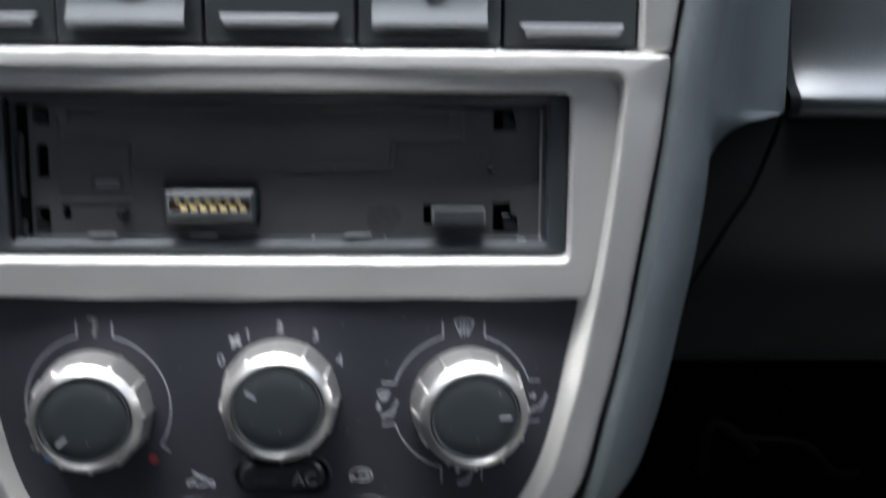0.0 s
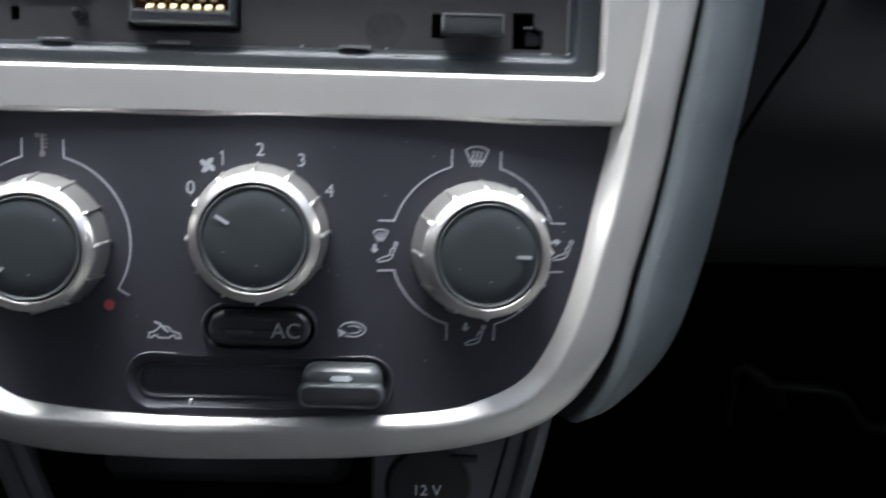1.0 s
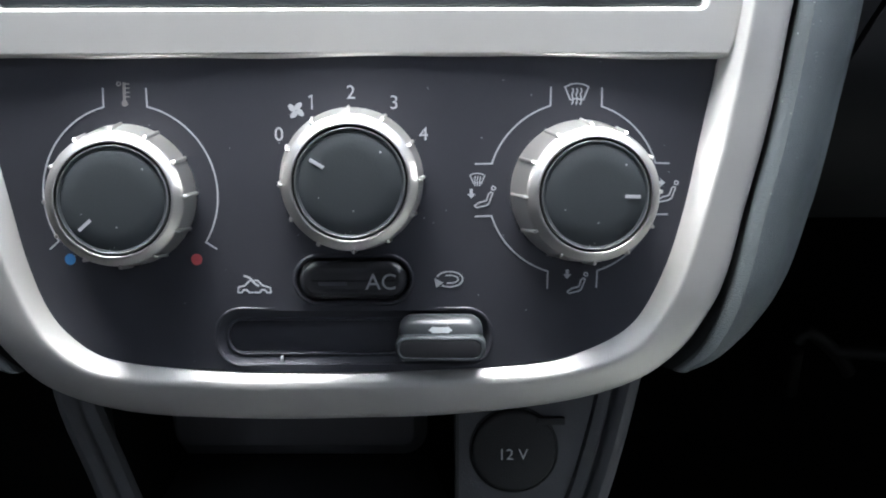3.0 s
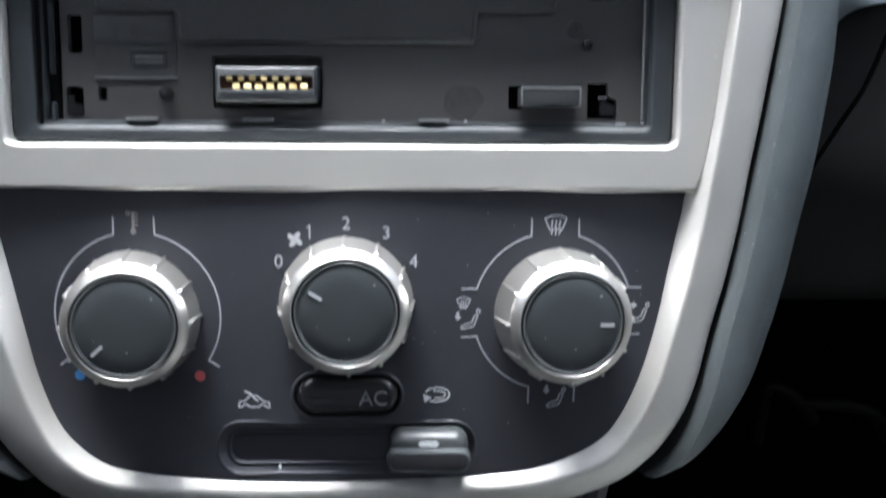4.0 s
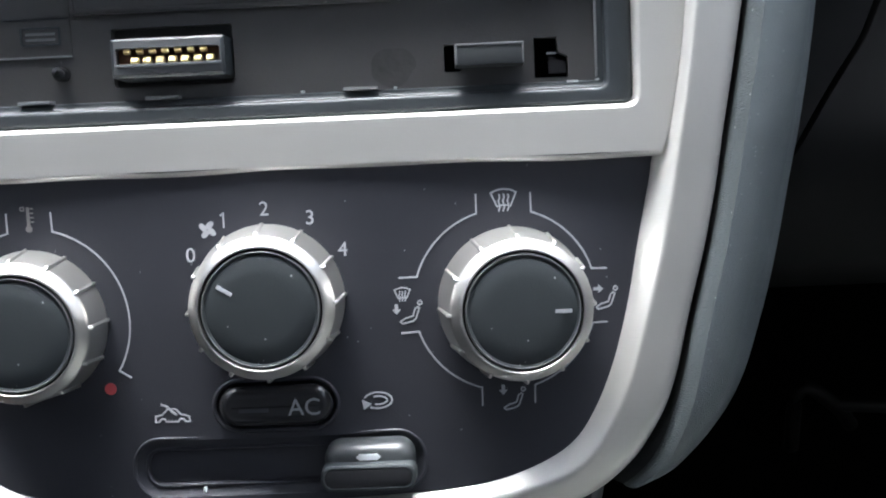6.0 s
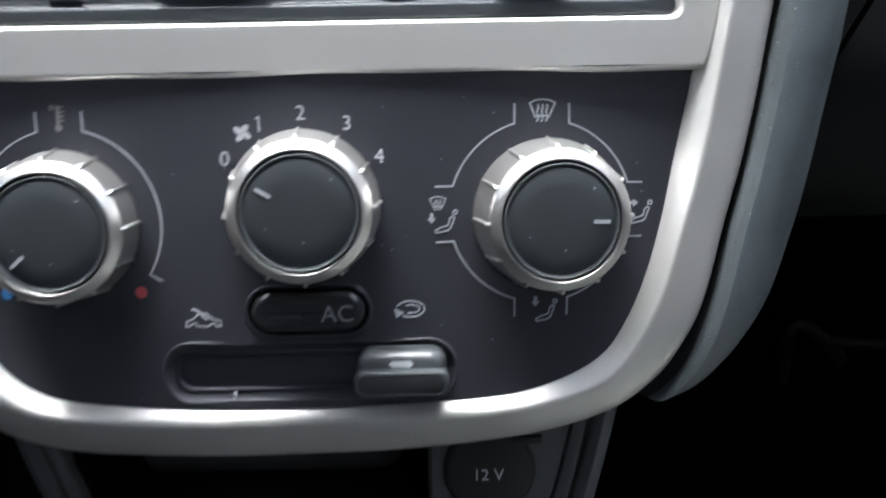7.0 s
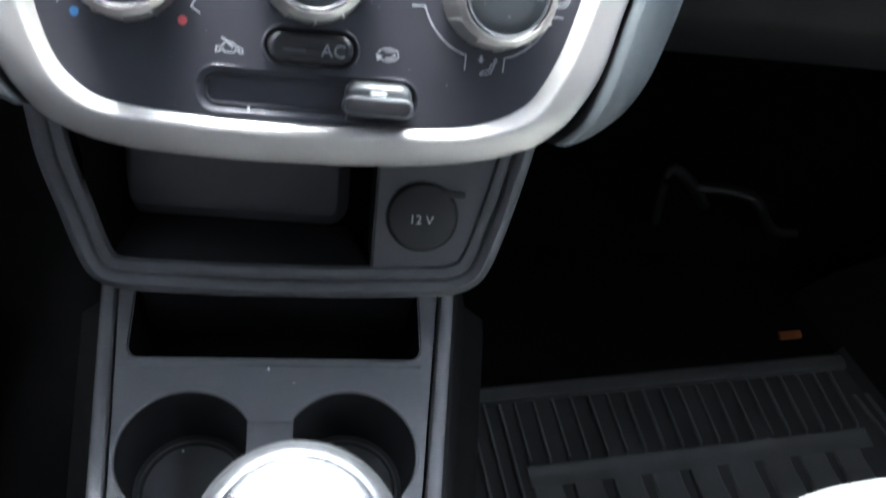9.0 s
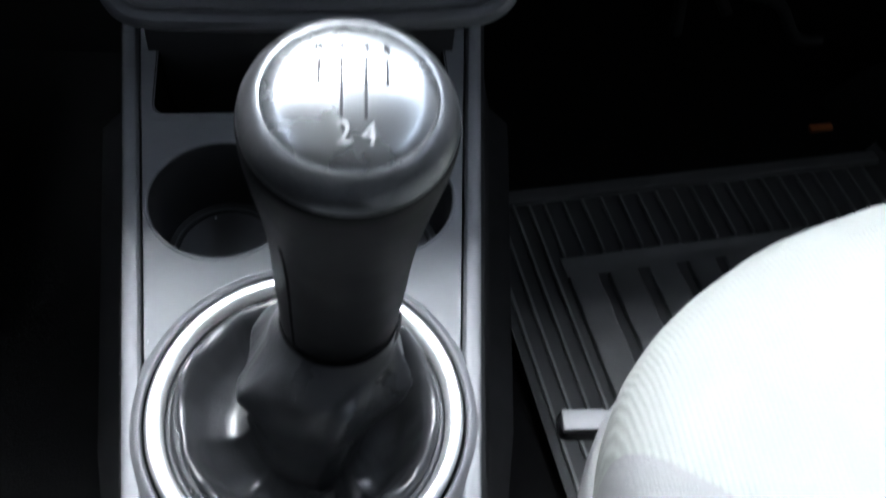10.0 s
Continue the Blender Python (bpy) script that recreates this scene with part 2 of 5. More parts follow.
def plate(outline, holes, y0, y1, follow=None, cut=8.0, wall=None):
    """A plate in the x-z plane from y0 (front) to y1 (back) with holes; follow(x, z) is added to y."""
    bm = bmesh.new()
    rims = []
    for loop in [outline, *holes]:
        vs = [bm.verts.new((x, y0, z)) for x, z in loop]
        rims.append([bm.edges.new((vs[i], vs[(i + 1) % len(vs)])) for i in range(len(vs))])
    bmesh.ops.triangle_fill(bm, use_beauty=True, use_dissolve=False, edges=[e for r in rims for e in r])
    if follow:
        xs = [p[0] for p in outline]
        x = min(xs) + cut
        while x < max(xs) - 1:
            bmesh.ops.bisect_plane(bm, geom=[*bm.verts, *bm.edges, *bm.faces], plane_co=(x, 0, 0), plane_no=(1, 0, 0), dist=1e-4)
            x += cut
    border = [e for e in bm.edges if len(e.link_faces) == 1]
    got = bmesh.ops.extrude_edge_only(bm, edges=border)["geom"]
    for v in got:
        if isinstance(v, bmesh.types.BMVert):
            v.co.y = y1
    if follow:
        for v in bm.verts:
            v.co.y += follow(v.co.x, v.co.z)
    return bm


def bulge(x, z=0.0):
    """The gentle outward curve of the stack's face."""
    return -1.2 + 0.00063 * x * x


def stroke(bm, points, width=0.5, closed=False, follow=bulge, lift=0.12, y=0.0):
    """A printed line of the given width on the face, joined without gaps."""
    pts = [p for i, p in enumerate(points) if i == 0 or math.hypot(p[0] - points[i - 1][0], p[1] - points[i - 1][1]) > 1e-5]
    n = len(pts)
    rows = []
    for i in range(n):
        ahead = pts[(i + 1) % n] if closed or i < n - 1 else None
        behind = pts[i - 1] if closed or i > 0 else None
        dirs = []
        for p, q in ((behind, pts[i]), (pts[i], ahead)):
            if p is not None and q is not None:
                d = math.hypot(q[0] - p[0], q[1] - p[1]) or 1
                dirs.append(((q[0] - p[0]) / d, (q[1] - p[1]) / d))
        tx, tz = sum(d[0] for d in dirs), sum(d[1] for d in dirs)
        d = math.hypot(tx, tz) or 1
        tx, tz = tx / d, tz / d
        k = width / 2 / max(0.55, abs(tx * dirs[0][0] + tz * dirs[0][1]))
        row = []
        for side, back in ((1, True), (1, False), (-1, False), (-1, True)):
            x, z = pts[i][0] - tz * k * side, pts[i][1] + tx * k * side
            row.append((x, y + follow(x, z) + (0.2 if back else -lift), z))
        rows.append(row)
    if closed:
        rows.append(rows[0])
    add_loops(bm, rows, False)


def blob(bm, outline, follow=bulge, lift=0.12, y=0.0):
    front = [bm.verts.new((x, y + follow(x, z) - lift, z)) for x, z in outline]
    back = [bm.verts.new((x, y + follow(x, z) + 0.2, z)) for x, z in outline]
    bm.faces.new(front)
    n = len(front)
    for k in range(n):
        bm.faces.new((front[k], front[(k + 1) % n], back[(k + 1) % n], back[k]))


def arc(cx, cz, r, a0, a1, n=24):
    """Points on a circle; degrees clockwise from twelve o'clock."""
    return [(cx + r * math.sin(radians(a0 + (a1 - a0) * k / n)), cz + r * math.cos(radians(a0 + (a1 - a0) * k / n))) for k in range(n + 1)]


def no_bulge(x, z=0.0):
    return 0.0


def lettering(text, size, mat, parent, m, name="legend", thick=0.00012):
    """Raised print in the built-in font; size is the height of a capital in metres, the origin its middle."""
    curve = bpy.data.curves.new(name, "FONT")
    curve.body, curve.size, curve.extrude = text, size / 0.72, thick
    curve.align_x, curve.align_y = "CENTER", "CENTER"
    probe = new(name, curve)
    bpy.context.view_layer.update()
    me = bpy.data.meshes.new_from_object(probe.evaluated_get(bpy.context.evaluated_depsgraph_get()))
    bpy.data.objects.remove(probe)
    me.materials.clear()
    me.materials.append(mat)
    ob = new(name, me)
    ob.parent = parent
    ob.matrix_local = m
    return ob


def mm(x, y, z, rx=0, ry=0, rz=0):
    return pose(x / 1000, y / 1000, z / 1000, rx, ry, rz)


def ribbed(m, scale, strength=0.2):
    """Woven ribs across a fabric."""
    n, l = m.node_tree.nodes, m.node_tree.links
    tc = n.new("ShaderNodeTexCoord")
    w = n.new("ShaderNodeTexWave")
    w.bands_direction = "X"
    w.inputs["Scale"].default_value, w.inputs["Distortion"].default_value = scale, 0.6
    w.inputs["Detail Scale"].default_value = 3.0
    l.new(tc.outputs["Object"], w.inputs["Vector"])
    bump = n.new("ShaderNodeBump")
    bump.inputs["Strength"].default_value, bump.inputs["Distance"].default_value = strength, 0.001
    l.new(w.outputs["Fac"], bump.inputs["Height"])
    b = n["Principled BSDF"]
    old = b.inputs["Normal"].links[0].from_socket
    l.new(old, bump.inputs["Normal"])
    l.new(bump.outputs["Normal"], b.inputs["Normal"])


ribbed(FABRIC, 150.0, 0.2)
ribbed(FABRIC_GREY, 260.0, 0.04)


# ================= centre stack =================
# silver frame, clockwise: inner edge, crest, outer edge
FRAME_TOP = [((0, 77.8), (0, 81.3), (0, 86.3)), ((60, 77.8), (60, 81.3), (61, 86.3)), ((97, 77.7), (99, 81.2), (106, 86.0)), ((102.2, 76.9), (105.6, 79.8), (117.5, 85.6)),
             ((104.3, 74.2), (107.4, 75.6), (121.2, 84.0)), ((104.3, 69), (107.2, 69), (120.3, 70)), ((103.4, 58), (106.4, 58), (118.9, 58)), ((102.0, 45), (105.1, 45), (116.9, 45)),
             ((100.2, 30), (103.3, 30), (114.6, 30))]
FRAME_RIGHT = [((97.4, 15), (101.2, 15), (112.1, 15)), ((94.0, 3), (99.1, 2), (110.0, 1)), ((90.8, -12), (96.1, -14), (107.0, -14)), ((87.8, -28), (92.0, -30), (103.0, -30)),
               ((83.6, -43), (87.4, -46), (99.4, -46)), ((78.2, -55), (81.5, -58.5), (94.4, -59)), ((72.5, -62), (75.5, -66.3), (88.3, -69)), ((63, -67.3), (65, -71.3), (77.0, -78)),
               ((50, -70.9), (51, -74.5), (57.5, -84.2)), ((27, -72.6), (27, -76.0), (29, -87.8))]
FRAME_LEFT = [((0, -73.3), (0, -76.6), (0, -89.0)), ((-28, -73.3), (-28, -76.7), (-30, -89.2)), ((-54, -72.0), (-54.5, -75.6), (-63, -87.2)), ((-68, -69.6), (-69.5, -73.3), (-84.5, -80.6)),
              ((-77, -64), (-79.5, -67), (-95.3, -70.5)), ((-83, -56.5), (-85.3, -59), (-101.6, -59.5)), ((-87.8, -44), (-91.0, -46), (-106.0, -46)), ((-91.6, -28), (-96, -30), (-109.6, -30)),
              ((-95.2, -12), (-100.2, -14), (-112.2, -14)), ((-98.8, 3), (-103.6, 2), (-114.6, 1)), ((-101.6, 15), (-105.0, 15), (-116.2, 15))]


def lean(z):
    """How much further the frame reaches on the driver's side."""
    return 1.6 + 2.8 * max(0.0, min(1.0, (40 - z) / 37))


def frame_loops():
    rows = FRAME_TOP + FRAME_RIGHT + FRAME_LEFT + [tuple((-x - lean(z), z) for x, z in row) for row in FRAME_TOP[:0:-1]]
    return [smooth_curve([row[k] for row in rows], 5, True) for k in range(3)]


def shallow(x, z=0.0):
    """Flatter curve of the radio surround."""
    return 0.5 * bulge(x)


def build_bezel():
    """Silver surround of radio and climate panel."""
    bezel = thing("centre_stack_bezel", PANEL, "satin silver plastic surround of radio bay and climate panel", "dashboard trim")
    inner, crest, outer = frame_loops()
    face = -1.6
    loops = [[] for _ in range(21)]
    for a, c, o in zip(inner, crest, outer):
        up = max(0.0, min(1.0, (a[1] - 4) / 10))                  # 0 beside the climate panel, 1 beside the radio
        low = max(0.0, min(1.0, (-48 - a[1]) / 24))               # 1 along the bottom
        low = low * low * (3 - 2 * low)
        ya = (bulge(a[0]) + 0.9) * (1 - up) + (face + shallow(a[0]) + 0.35) * up
        yc = -2.2 - 0.7 * low - 0.5 * up
        top = max(0.0, min(1.0, (a[1] - 71) / 5))                 # 1 along the upper edge
        yo = -0.6 + 5.6 * low - 1.7 * top
        pts = [(a, 12.0 + ya), (a, ya + 0.5)]
        for t, lift in ((0.12, 0.0), (0.5, -0.1), (0.8, -0.12), (0.93, 0.05)):
            rise = t * (1 - up) + up * max(0.0, (t - 0.5) / 0.5)
            pts.append(((a[0] + (c[0] - a[0]) * t, a[1] + (c[1] - a[1]) * t), ya + (yc - ya) * rise + lift * (1 - up)))
        for t in (0.0, 0.05, 0.12, 0.25, 0.4, 0.55, 0.7, 0.8, 0.88, 0.94, 0.975, 1.0):
            y = yc + (yo - yc) * t ** (1.0 + 0.7 * low) + (0.22 if t == 0.0 else 0.0)
            r = max(0.0, (t - 0.8) / 0.2)
            y += (1.3 + 2.2 * low - 0.8 * top) * (1 - math.sqrt(max(0.0, 1 - r * r)))
            pts.append(((c[0] + (o[0] - c[0]) * t, c[1] + (o[1] - c[1]) * t), y))
        pts.append((o, yo + 5.0))
        pts.append((o, yo + 12.0))
        pts.append((((o[0] * 0.985), o[1] * 0.985), yo + 30.0))
        for loop, (p, y) in zip(loops, pts):
            loop.append((p[0], y, p[1]))
    part("outer_frame", loft(loops), SILVER, bezel, smooth=50)
    # flat surround of the radio with the cross bar under it
    half = [(97.4, 10.3), (98.4, 13.0), (101.6, 30), (103.5, 45), (104.9, 58), (105.8, 69), (105.6, 74.4), (103.4, 77.4), (98, 79.0)]
    edge = half + [(-x - lean(z), z) for x, z in half[::-1]]
    bay = rounded(-93.8, 92.5, 20.7, 75.4, 3.4, 6)
    part("radio_surround", plate(edge, [bay], face, 14, shallow), SILVER, bezel)
    # rounded edge round the radio bay and the rounded lower edge of the cross bar
    lip = [[(x, face + y + shallow(x), z) for x, z in inset(bay, d)] for d, y in ((-0.25, 0.02), (0.25, 0.1), (0.75, 0.42), (1.1, 0.95), (1.25, 1.7), (1.25, 12.0))]
    part("bay_edge", loft(lip), SILVER, bezel)
    roll = [(0.0, 10.4), (0.06, 10.1), (0.3, 9.7), (0.8, 9.3), (1.6, 9.1), (2.8, 9.0), (7.0, 8.9)]
    bm = loft([[(x, face + y + shallow(x), z + 0.25 * math.sin(x / 19.0) + 0.18 * math.sin(x / 7.3 + 1.0)) for y, z in roll] for x in np.linspace(-101.5, 97.5, 60)], False)
    part("cross_bar_edge", bm, SILVER, bezel)
    return bezel


def seat_icon(bm, cx, cz, s=1.0):
    """Outlined bucket seat pictogram."""
    pts = [(-3.3, -2.6), (-2.6, -3.2), (0.3, -2.6), (1.2, -2.0), (2.4, 1.2), (1.9, 1.6), (1.1, 1.0), (0.5, -1.0), (-0.6, -1.4), (-1.6, -1.6), (-3.3, -2.6)]
    stroke(bm, [(cx + x * s, cz + z * s) for x, z in pts], 0.38)
    stroke(bm, circle(cx + 2.6 * s, cz + 2.75 * s, 0.6 * s, 10), 0.36, True)


def arrow_icon(bm, cx, cz, turn, s=1.0):
    a = radians(turn)
    pts = [(-1.5, -0.5), (0, -0.5), (0, -1.3), (1.5, 0), (0, 1.3), (0, 0.5), (-1.5, 0.5)]
    blob(bm, [(cx + s * (x * math.cos(a) - z * math.sin(a)), cz + s * (x * math.sin(a) + z * math.cos(a))) for x, z in pts])


def screen_icon(bm, cx, cz, s=1.0):
    """Windscreen demister pictogram."""
    pts = [(-3.1, 1.6), (-1.6, 2.3), (0, 2.5), (1.6, 2.3), (3.1, 1.6), (1.7, -1.7), (0, -1.4), (-1.7, -1.7)]
    stroke(bm, [(cx + x * s, cz + z * s) for x, z in pts], 0.4 * max(s, 0.8), True)
    for k in (-1.1, 0, 1.1):
        stroke(bm, [(cx + s * (k + 0.22 * math.sin(q * 2.2)), cz + s * (1.3 - q * 0.85)) for q in range(6)], 0.38 * max(s, 0.8))


def marking(parent, name, draw, mat, label=""):
    bm = bmesh.new()
    draw(bm)
    return part(name, bm, mat, parent, label, smooth=0)


def rotary_knob(panel, x, z, pointer, tilt):
    """Ribbed satin knob with a dark cap; pointer: degrees clockwise from twelve o'clock."""
    m = mm(x, bulge(x), z, 0, 0, tilt)
    knob = part("rotary_knob", lathe([(18.8, 0.8), (18.6, -1.0), (18.1, -5.0), (17.15, -12.0), (17.05, -12.8), (16.8, -13.4), (16.4, -13.8), (15.9, -14.3), (15.4, -14.85),
                                      (14.95, -15.25), (14.6, -15.5), (14.35, -15.5), (14.2, -15.3), (14.15, -14.0)], 96), KNOB_SILVER, panel, "ribbed satin silver knob with a dark cap", m)
    part("cap_gap", lathe([(14.2, -14.2), (13.6, -14.1), (13.4, -13.0)], 72), PIT, knob)
    cap = part("cap", lathe([(13.75, -13.0), (13.75, -14.75), (13.6, -15.1), (13.25, -15.3), (12.9, -15.25), (12.7, -15.05), (12.45, -15.1), (12.0, -15.3), (8, -15.5), (4, -15.58), (0.001, -15.6)], 72),
               CAP_GREY, knob, "dark grey cap with a pale pointer")
    part("cap_edge", lathe([(13.75, -15.0), (13.6, -15.3), (13.35, -15.42), (13.2, -15.3)], 72), CAP_RIM, cap, "thin pale rim line")
    rib = mesh_of("grip_rib", loft([[(-0.55, 0, 0.0), (-0.4, 0, 0.75), (0, 0, 0.9), (0.4, 0, 0.75), (0.55, 0, 0.0)],
                                    [(-0.55, -10.6, -1.4), (-0.4, -10.6, -0.5), (0, -10.6, -0.3), (0.4, -10.6, -0.5), (0.55, -10.6, -1.4)],
                                    [(-0.6, -11.9, -1.6), (-0.45, -11.9, -0.6), (0, -11.9, -0.4), (0.45, -11.9, -0.6), (0.6, -11.9, -1.6)],
                                    [(-0.5, -12.4, -2.2), (-0.35, -12.6, -1.5), (0, -12.7, -1.3), (0.35, -12.6, -1.5), (0.5, -12.4, -2.2)]], False, False, True), KNOB_SILVER)
    for k in range(12):
        a = 30 * k - 2
        part("grip_rib", rib, KNOB_SILVER, knob, m=mm(18.3 * math.sin(radians(a)), -1.0, 18.3 * math.cos(radians(a)), 0, a, 0))
    bm = bmesh.new()
    s, c = math.sin(radians(pointer)), math.cos(radians(pointer))
    stroke(bm, [(7.4 * s, 7.4 * c), (11.3 * s, 11.3 * c)], 0.85, follow=no_bulge, y=-15.5)
    part("pointer", bm, INK, knob, "pale pointer line")
    return knob


KNOBS = ((-59.6, -26.4, 228.0, 5.0), (-0.1, -22.2, 301.0, 3.5), (60.0, -25.5, 92.0, 5.5))


def build_climate_panel():
    inner = frame_loops()[0]
    panel = thing("climate_control_panel", PANEL, "black heater and ventilation panel with three silver knobs and white print", "heater control")
    outline = [(x * 1.012, z - 0.4) for x, z in inner if z < 8] + []
    outline = sorted([p for p in outline if p[0] > 0], key=lambda p: -p[1]) + sorted([p for p in outline if p[0] <= 0], key=lambda p: p[1])
    outline = [(-103.0, 12.0), (99.5, 12.0)] + outline
    slot = rounded(-36.6, 36.0, -71.6, -57.0, 6.6, 8)
    button_hole = rounded(-15.2, 15.0, -54.6, -42.6, 6.0, 8)
    part("face", plate(outline, [slot, button_hole], 0, 9, bulge), PANEL_BLACK, panel, "matt black plastic face")
    # slider recess: stepped oval trough
    steps = [(-1.0, 0.05), (-0.7, -0.3), (-0.3, -0.25), (0.2, 0.5), (2.0, 1.1), (2.3, 0.75), (2.7, 0.7), (2.95, 1.1), (3.0, 2.4)]
    part("slider_recess", loft([[(x, y + bulge(x), z) for x, z in inset(slot, d)] for d, y in steps], True, False, True), PANEL_BLACK, panel)
    rim = [(-1.0, -0.3), (-0.5, -0.7), (0.1, -0.4), (0.3, 4.0)]
    part("button_rim", loft([[(x, y + bulge(x), z) for x, z in inset(button_hole, d)] for d, y in rim]), PANEL_BLACK, panel)
    # AC push button
    ac = part("push_button", pillow(rounded(-14.2, 14.2, -53.8, -43.2, 5.2, 8), [(0, 4.0), (0, -0.6), (0.35, -1.5), (1.0, -2.3), (1.8, -2.75), (2.4, -2.75), (2.9, -2.5), (3.3, -2.55)]),
              BUTTON_BLACK, panel, "glossy black oval push button", mm(0, -1.2, 0))
    lettering("AC", 0.0043, AC_PRINT, ac, mm(7.4, -2.68, -49.0, 90), "legend")
    bm = bmesh.new()
    stroke(bm, [(-9.0, -49.3), (-1.5, -49.3)], 1.0, follow=no_bulge, y=-2.55)
    part("status_window", bm, PANEL_BLACK, ac)
    # air recirculation slider
    slider = part("slider_lever", pillow(rounded(-11.1, 11.1, -5.8, 4.8, 4.0, 8), [(0.8, 1.0), (0.0, -0.5), (0, -4.2), (0.5, -5.6), (1.3, -6.6), (2.4, -7.2)]), LATCH, panel,
                  "black slider lever with a white double arrow", mm(22.9, -0.4, -62.6))
    part("grip_face", pillow(rounded(-11.5, 11.5, -5.9, 0.5, 2.8, 6), [(-0.3, -5.6), (0, -9.4), (0.35, -9.75), (0.7, -9.8), (1.0, -9.6)]), CAP_GREY, slider)
    part("grip_pad", pillow(rounded(-10.5, 10.5, -5.0, -0.4, 2.1, 6), [(-0.2, -9.0), (0, -9.7), (0.5, -9.85)]), BUTTON_BLACK, slider)
    bm = bmesh.new()
    blob(bm, [(-3.1, 1.75), (-2.0, 2.65), (-1.5, 2.5), (1.5, 2.5), (2.0, 2.65), (3.1, 1.75), (2.0, 0.85), (1.5, 1.0), (-1.5, 1.0), (-2.0, 0.85)], no_bulge, 0.12, -7.2)
    part("double_arrow", bm, WHITE_INK, slider, "white double arrow")
    part("lint_fleck", a_box(-20.0, -19.2, -0.6, 0.6, -70.9, -69.4, 0.25), WHITE_INK, panel, "white lint fleck")
    part("scratch", a_box(12.6, 13.1, -0.5, 0.3, -71.0, -68.2, 0.15), INK_DIM, panel)
    for x, z, pointer, tilt in KNOBS:
        rotary_knob(panel, x, z, pointer, tilt)
    # temperature scale
    cx, cz, r = -59.0, -26.2, 23.6
    marking(panel, "scale_line", lambda bm: stroke(bm, [(-64.9, 1.6)] + arc(cx, cz, r, -14.5, -122) + [(-81.6, -40.9)], 0.42), INK, "printed temperature scale arc")
    marking(panel, "scale_line", lambda bm: stroke(bm, [(-53.4, 1.6)] + arc(cx, cz, r, 14, 122) + [(-36.0, -40.6)], 0.42), INK, "printed temperature scale arc")
    marking(panel, "cold_dot", lambda bm: blob(bm, circle(-76.1, -43.6, 1.5, 20)), BLUE, "printed blue dot")
    marking(panel, "warm_dot", lambda bm: blob(bm, circle(-41.6, -43.3, 1.5, 20)), RED, "printed red dot")

    def thermometer(bm):
        stroke(bm, [(-59.2, 3.0), (-59.2, -2.2)], 0.75)
        blob(bm, circle(-59.2, -2.4, 0.85, 14))
        for k in range(4):
            stroke(bm, [(-58.8, 2.6 - 1.1 * k), (-57.7, 2.6 - 1.1 * k)], 0.35)
        stroke(bm, circle(-60.6, 2.6, 0.5, 10), 0.3, True)

    marking(panel, "thermometer_symbol", thermometer, INK_DIM)
    # fan scale
    marking(panel, "numeral", lambda bm: stroke(bm, [(-11.0, -1.0), (-10.2, -0.5), (-10.2, -4.1)], 0.42), INK)
    for text, x, z in (("0", -18.9, -10.6), ("2", -0.1, 0.1), ("3", 11.0, -2.5), ("4", 18.6, -10.6)):
        lettering(text, 0.0036, INK, panel, mm(x, bulge(x) - 0.05, z, 90), "numeral")

    def fan(bm):
        for k in range(4):                   # pinwheel of four curved blades
            a = radians(62 + 90 * k)
            px, pz = -14.3 + 1.2 * math.cos(a), -4.3 + 1.2 * math.sin(a)
            c, d = math.cos(a - 0.35), math.sin(a - 0.35)
            blob(bm, [(px + 1.2 * math.cos(q) * c - 0.72 * math.sin(q) * d, pz + 1.2 * math.cos(q) * d + 0.72 * math.sin(q) * c)
                      for q in (2 * math.pi * j / 14 for j in range(14))])

    marking(panel, "fan_symbol", fan, INK)
    # air distribution scale
    cx, cz, r = 58.0, -25.0, 22.7
    quarters = (((51.6, 1.6), -16.5, -72.5, (31.9, -18.2)), ((65.0, 1.4), 18, 72.5, (83.5, -18.3)),
                ((31.9, -32.0), -107.5, -163, (51.3, -51.4)), ((83.4, -31.8), 107.5, 163, (64.5, -51.3)))
    for first, a0, a1, last in quarters:
        marking(panel, "scale_line", lambda bm: stroke(bm, [first] + arc(cx, cz, r, a0, a1) + [last], 0.42), INK, "printed air distribution scale arc")
    marking(panel, "demist_symbol", lambda bm: screen_icon(bm, 58.4, 0.0, 1.0), INK)

    def mixed(bm):
        screen_icon(bm, 32.6, -22.2, 0.62)
        arrow_icon(bm, 31.0, -26.0, -90, 0.85)
        seat_icon(bm, 34.6, -26.9, 0.85)

    def face_air(bm):
        arrow_icon(bm, 81.2, -23.4, 0, 0.85)
        seat_icon(bm, 83.3, -25.8, 0.85)

    def feet_air(bm):
        arrow_icon(bm, 56.6, -47.6, -90, 0.85)
        seat_icon(bm, 59.4, -50.0, 0.85)

    marking(panel, "mixed_air_symbol", mixed, INK)
    marking(panel, "face_air_symbol", face_air, INK)
    marking(panel, "foot_air_symbol", feet_air, INK)

    def fresh(bm):
        car = [(-4.4, -1.9), (-4.2, -0.5), (-2.6, -0.1), (-1.2, 1.3), (0.9, 1.3), (2.2, 0.0), (4.2, -0.6), (4.4, -1.9), (3.3, -1.9), (2.8, -1.2), (1.9, -1.2), (1.4, -1.9),
               (-1.5, -1.9), (-2.0, -1.2), (-2.9, -1.2), (-3.4, -1.9)]
        stroke(bm, [(-26.4 + x, -50.2 + z) for x, z in car], 0.4, True)
        stroke(bm, [(-29.2, -47.6), (-27.6, -48.2), (-26.4, -49.6), (-25.2, -50.4)], 0.5)

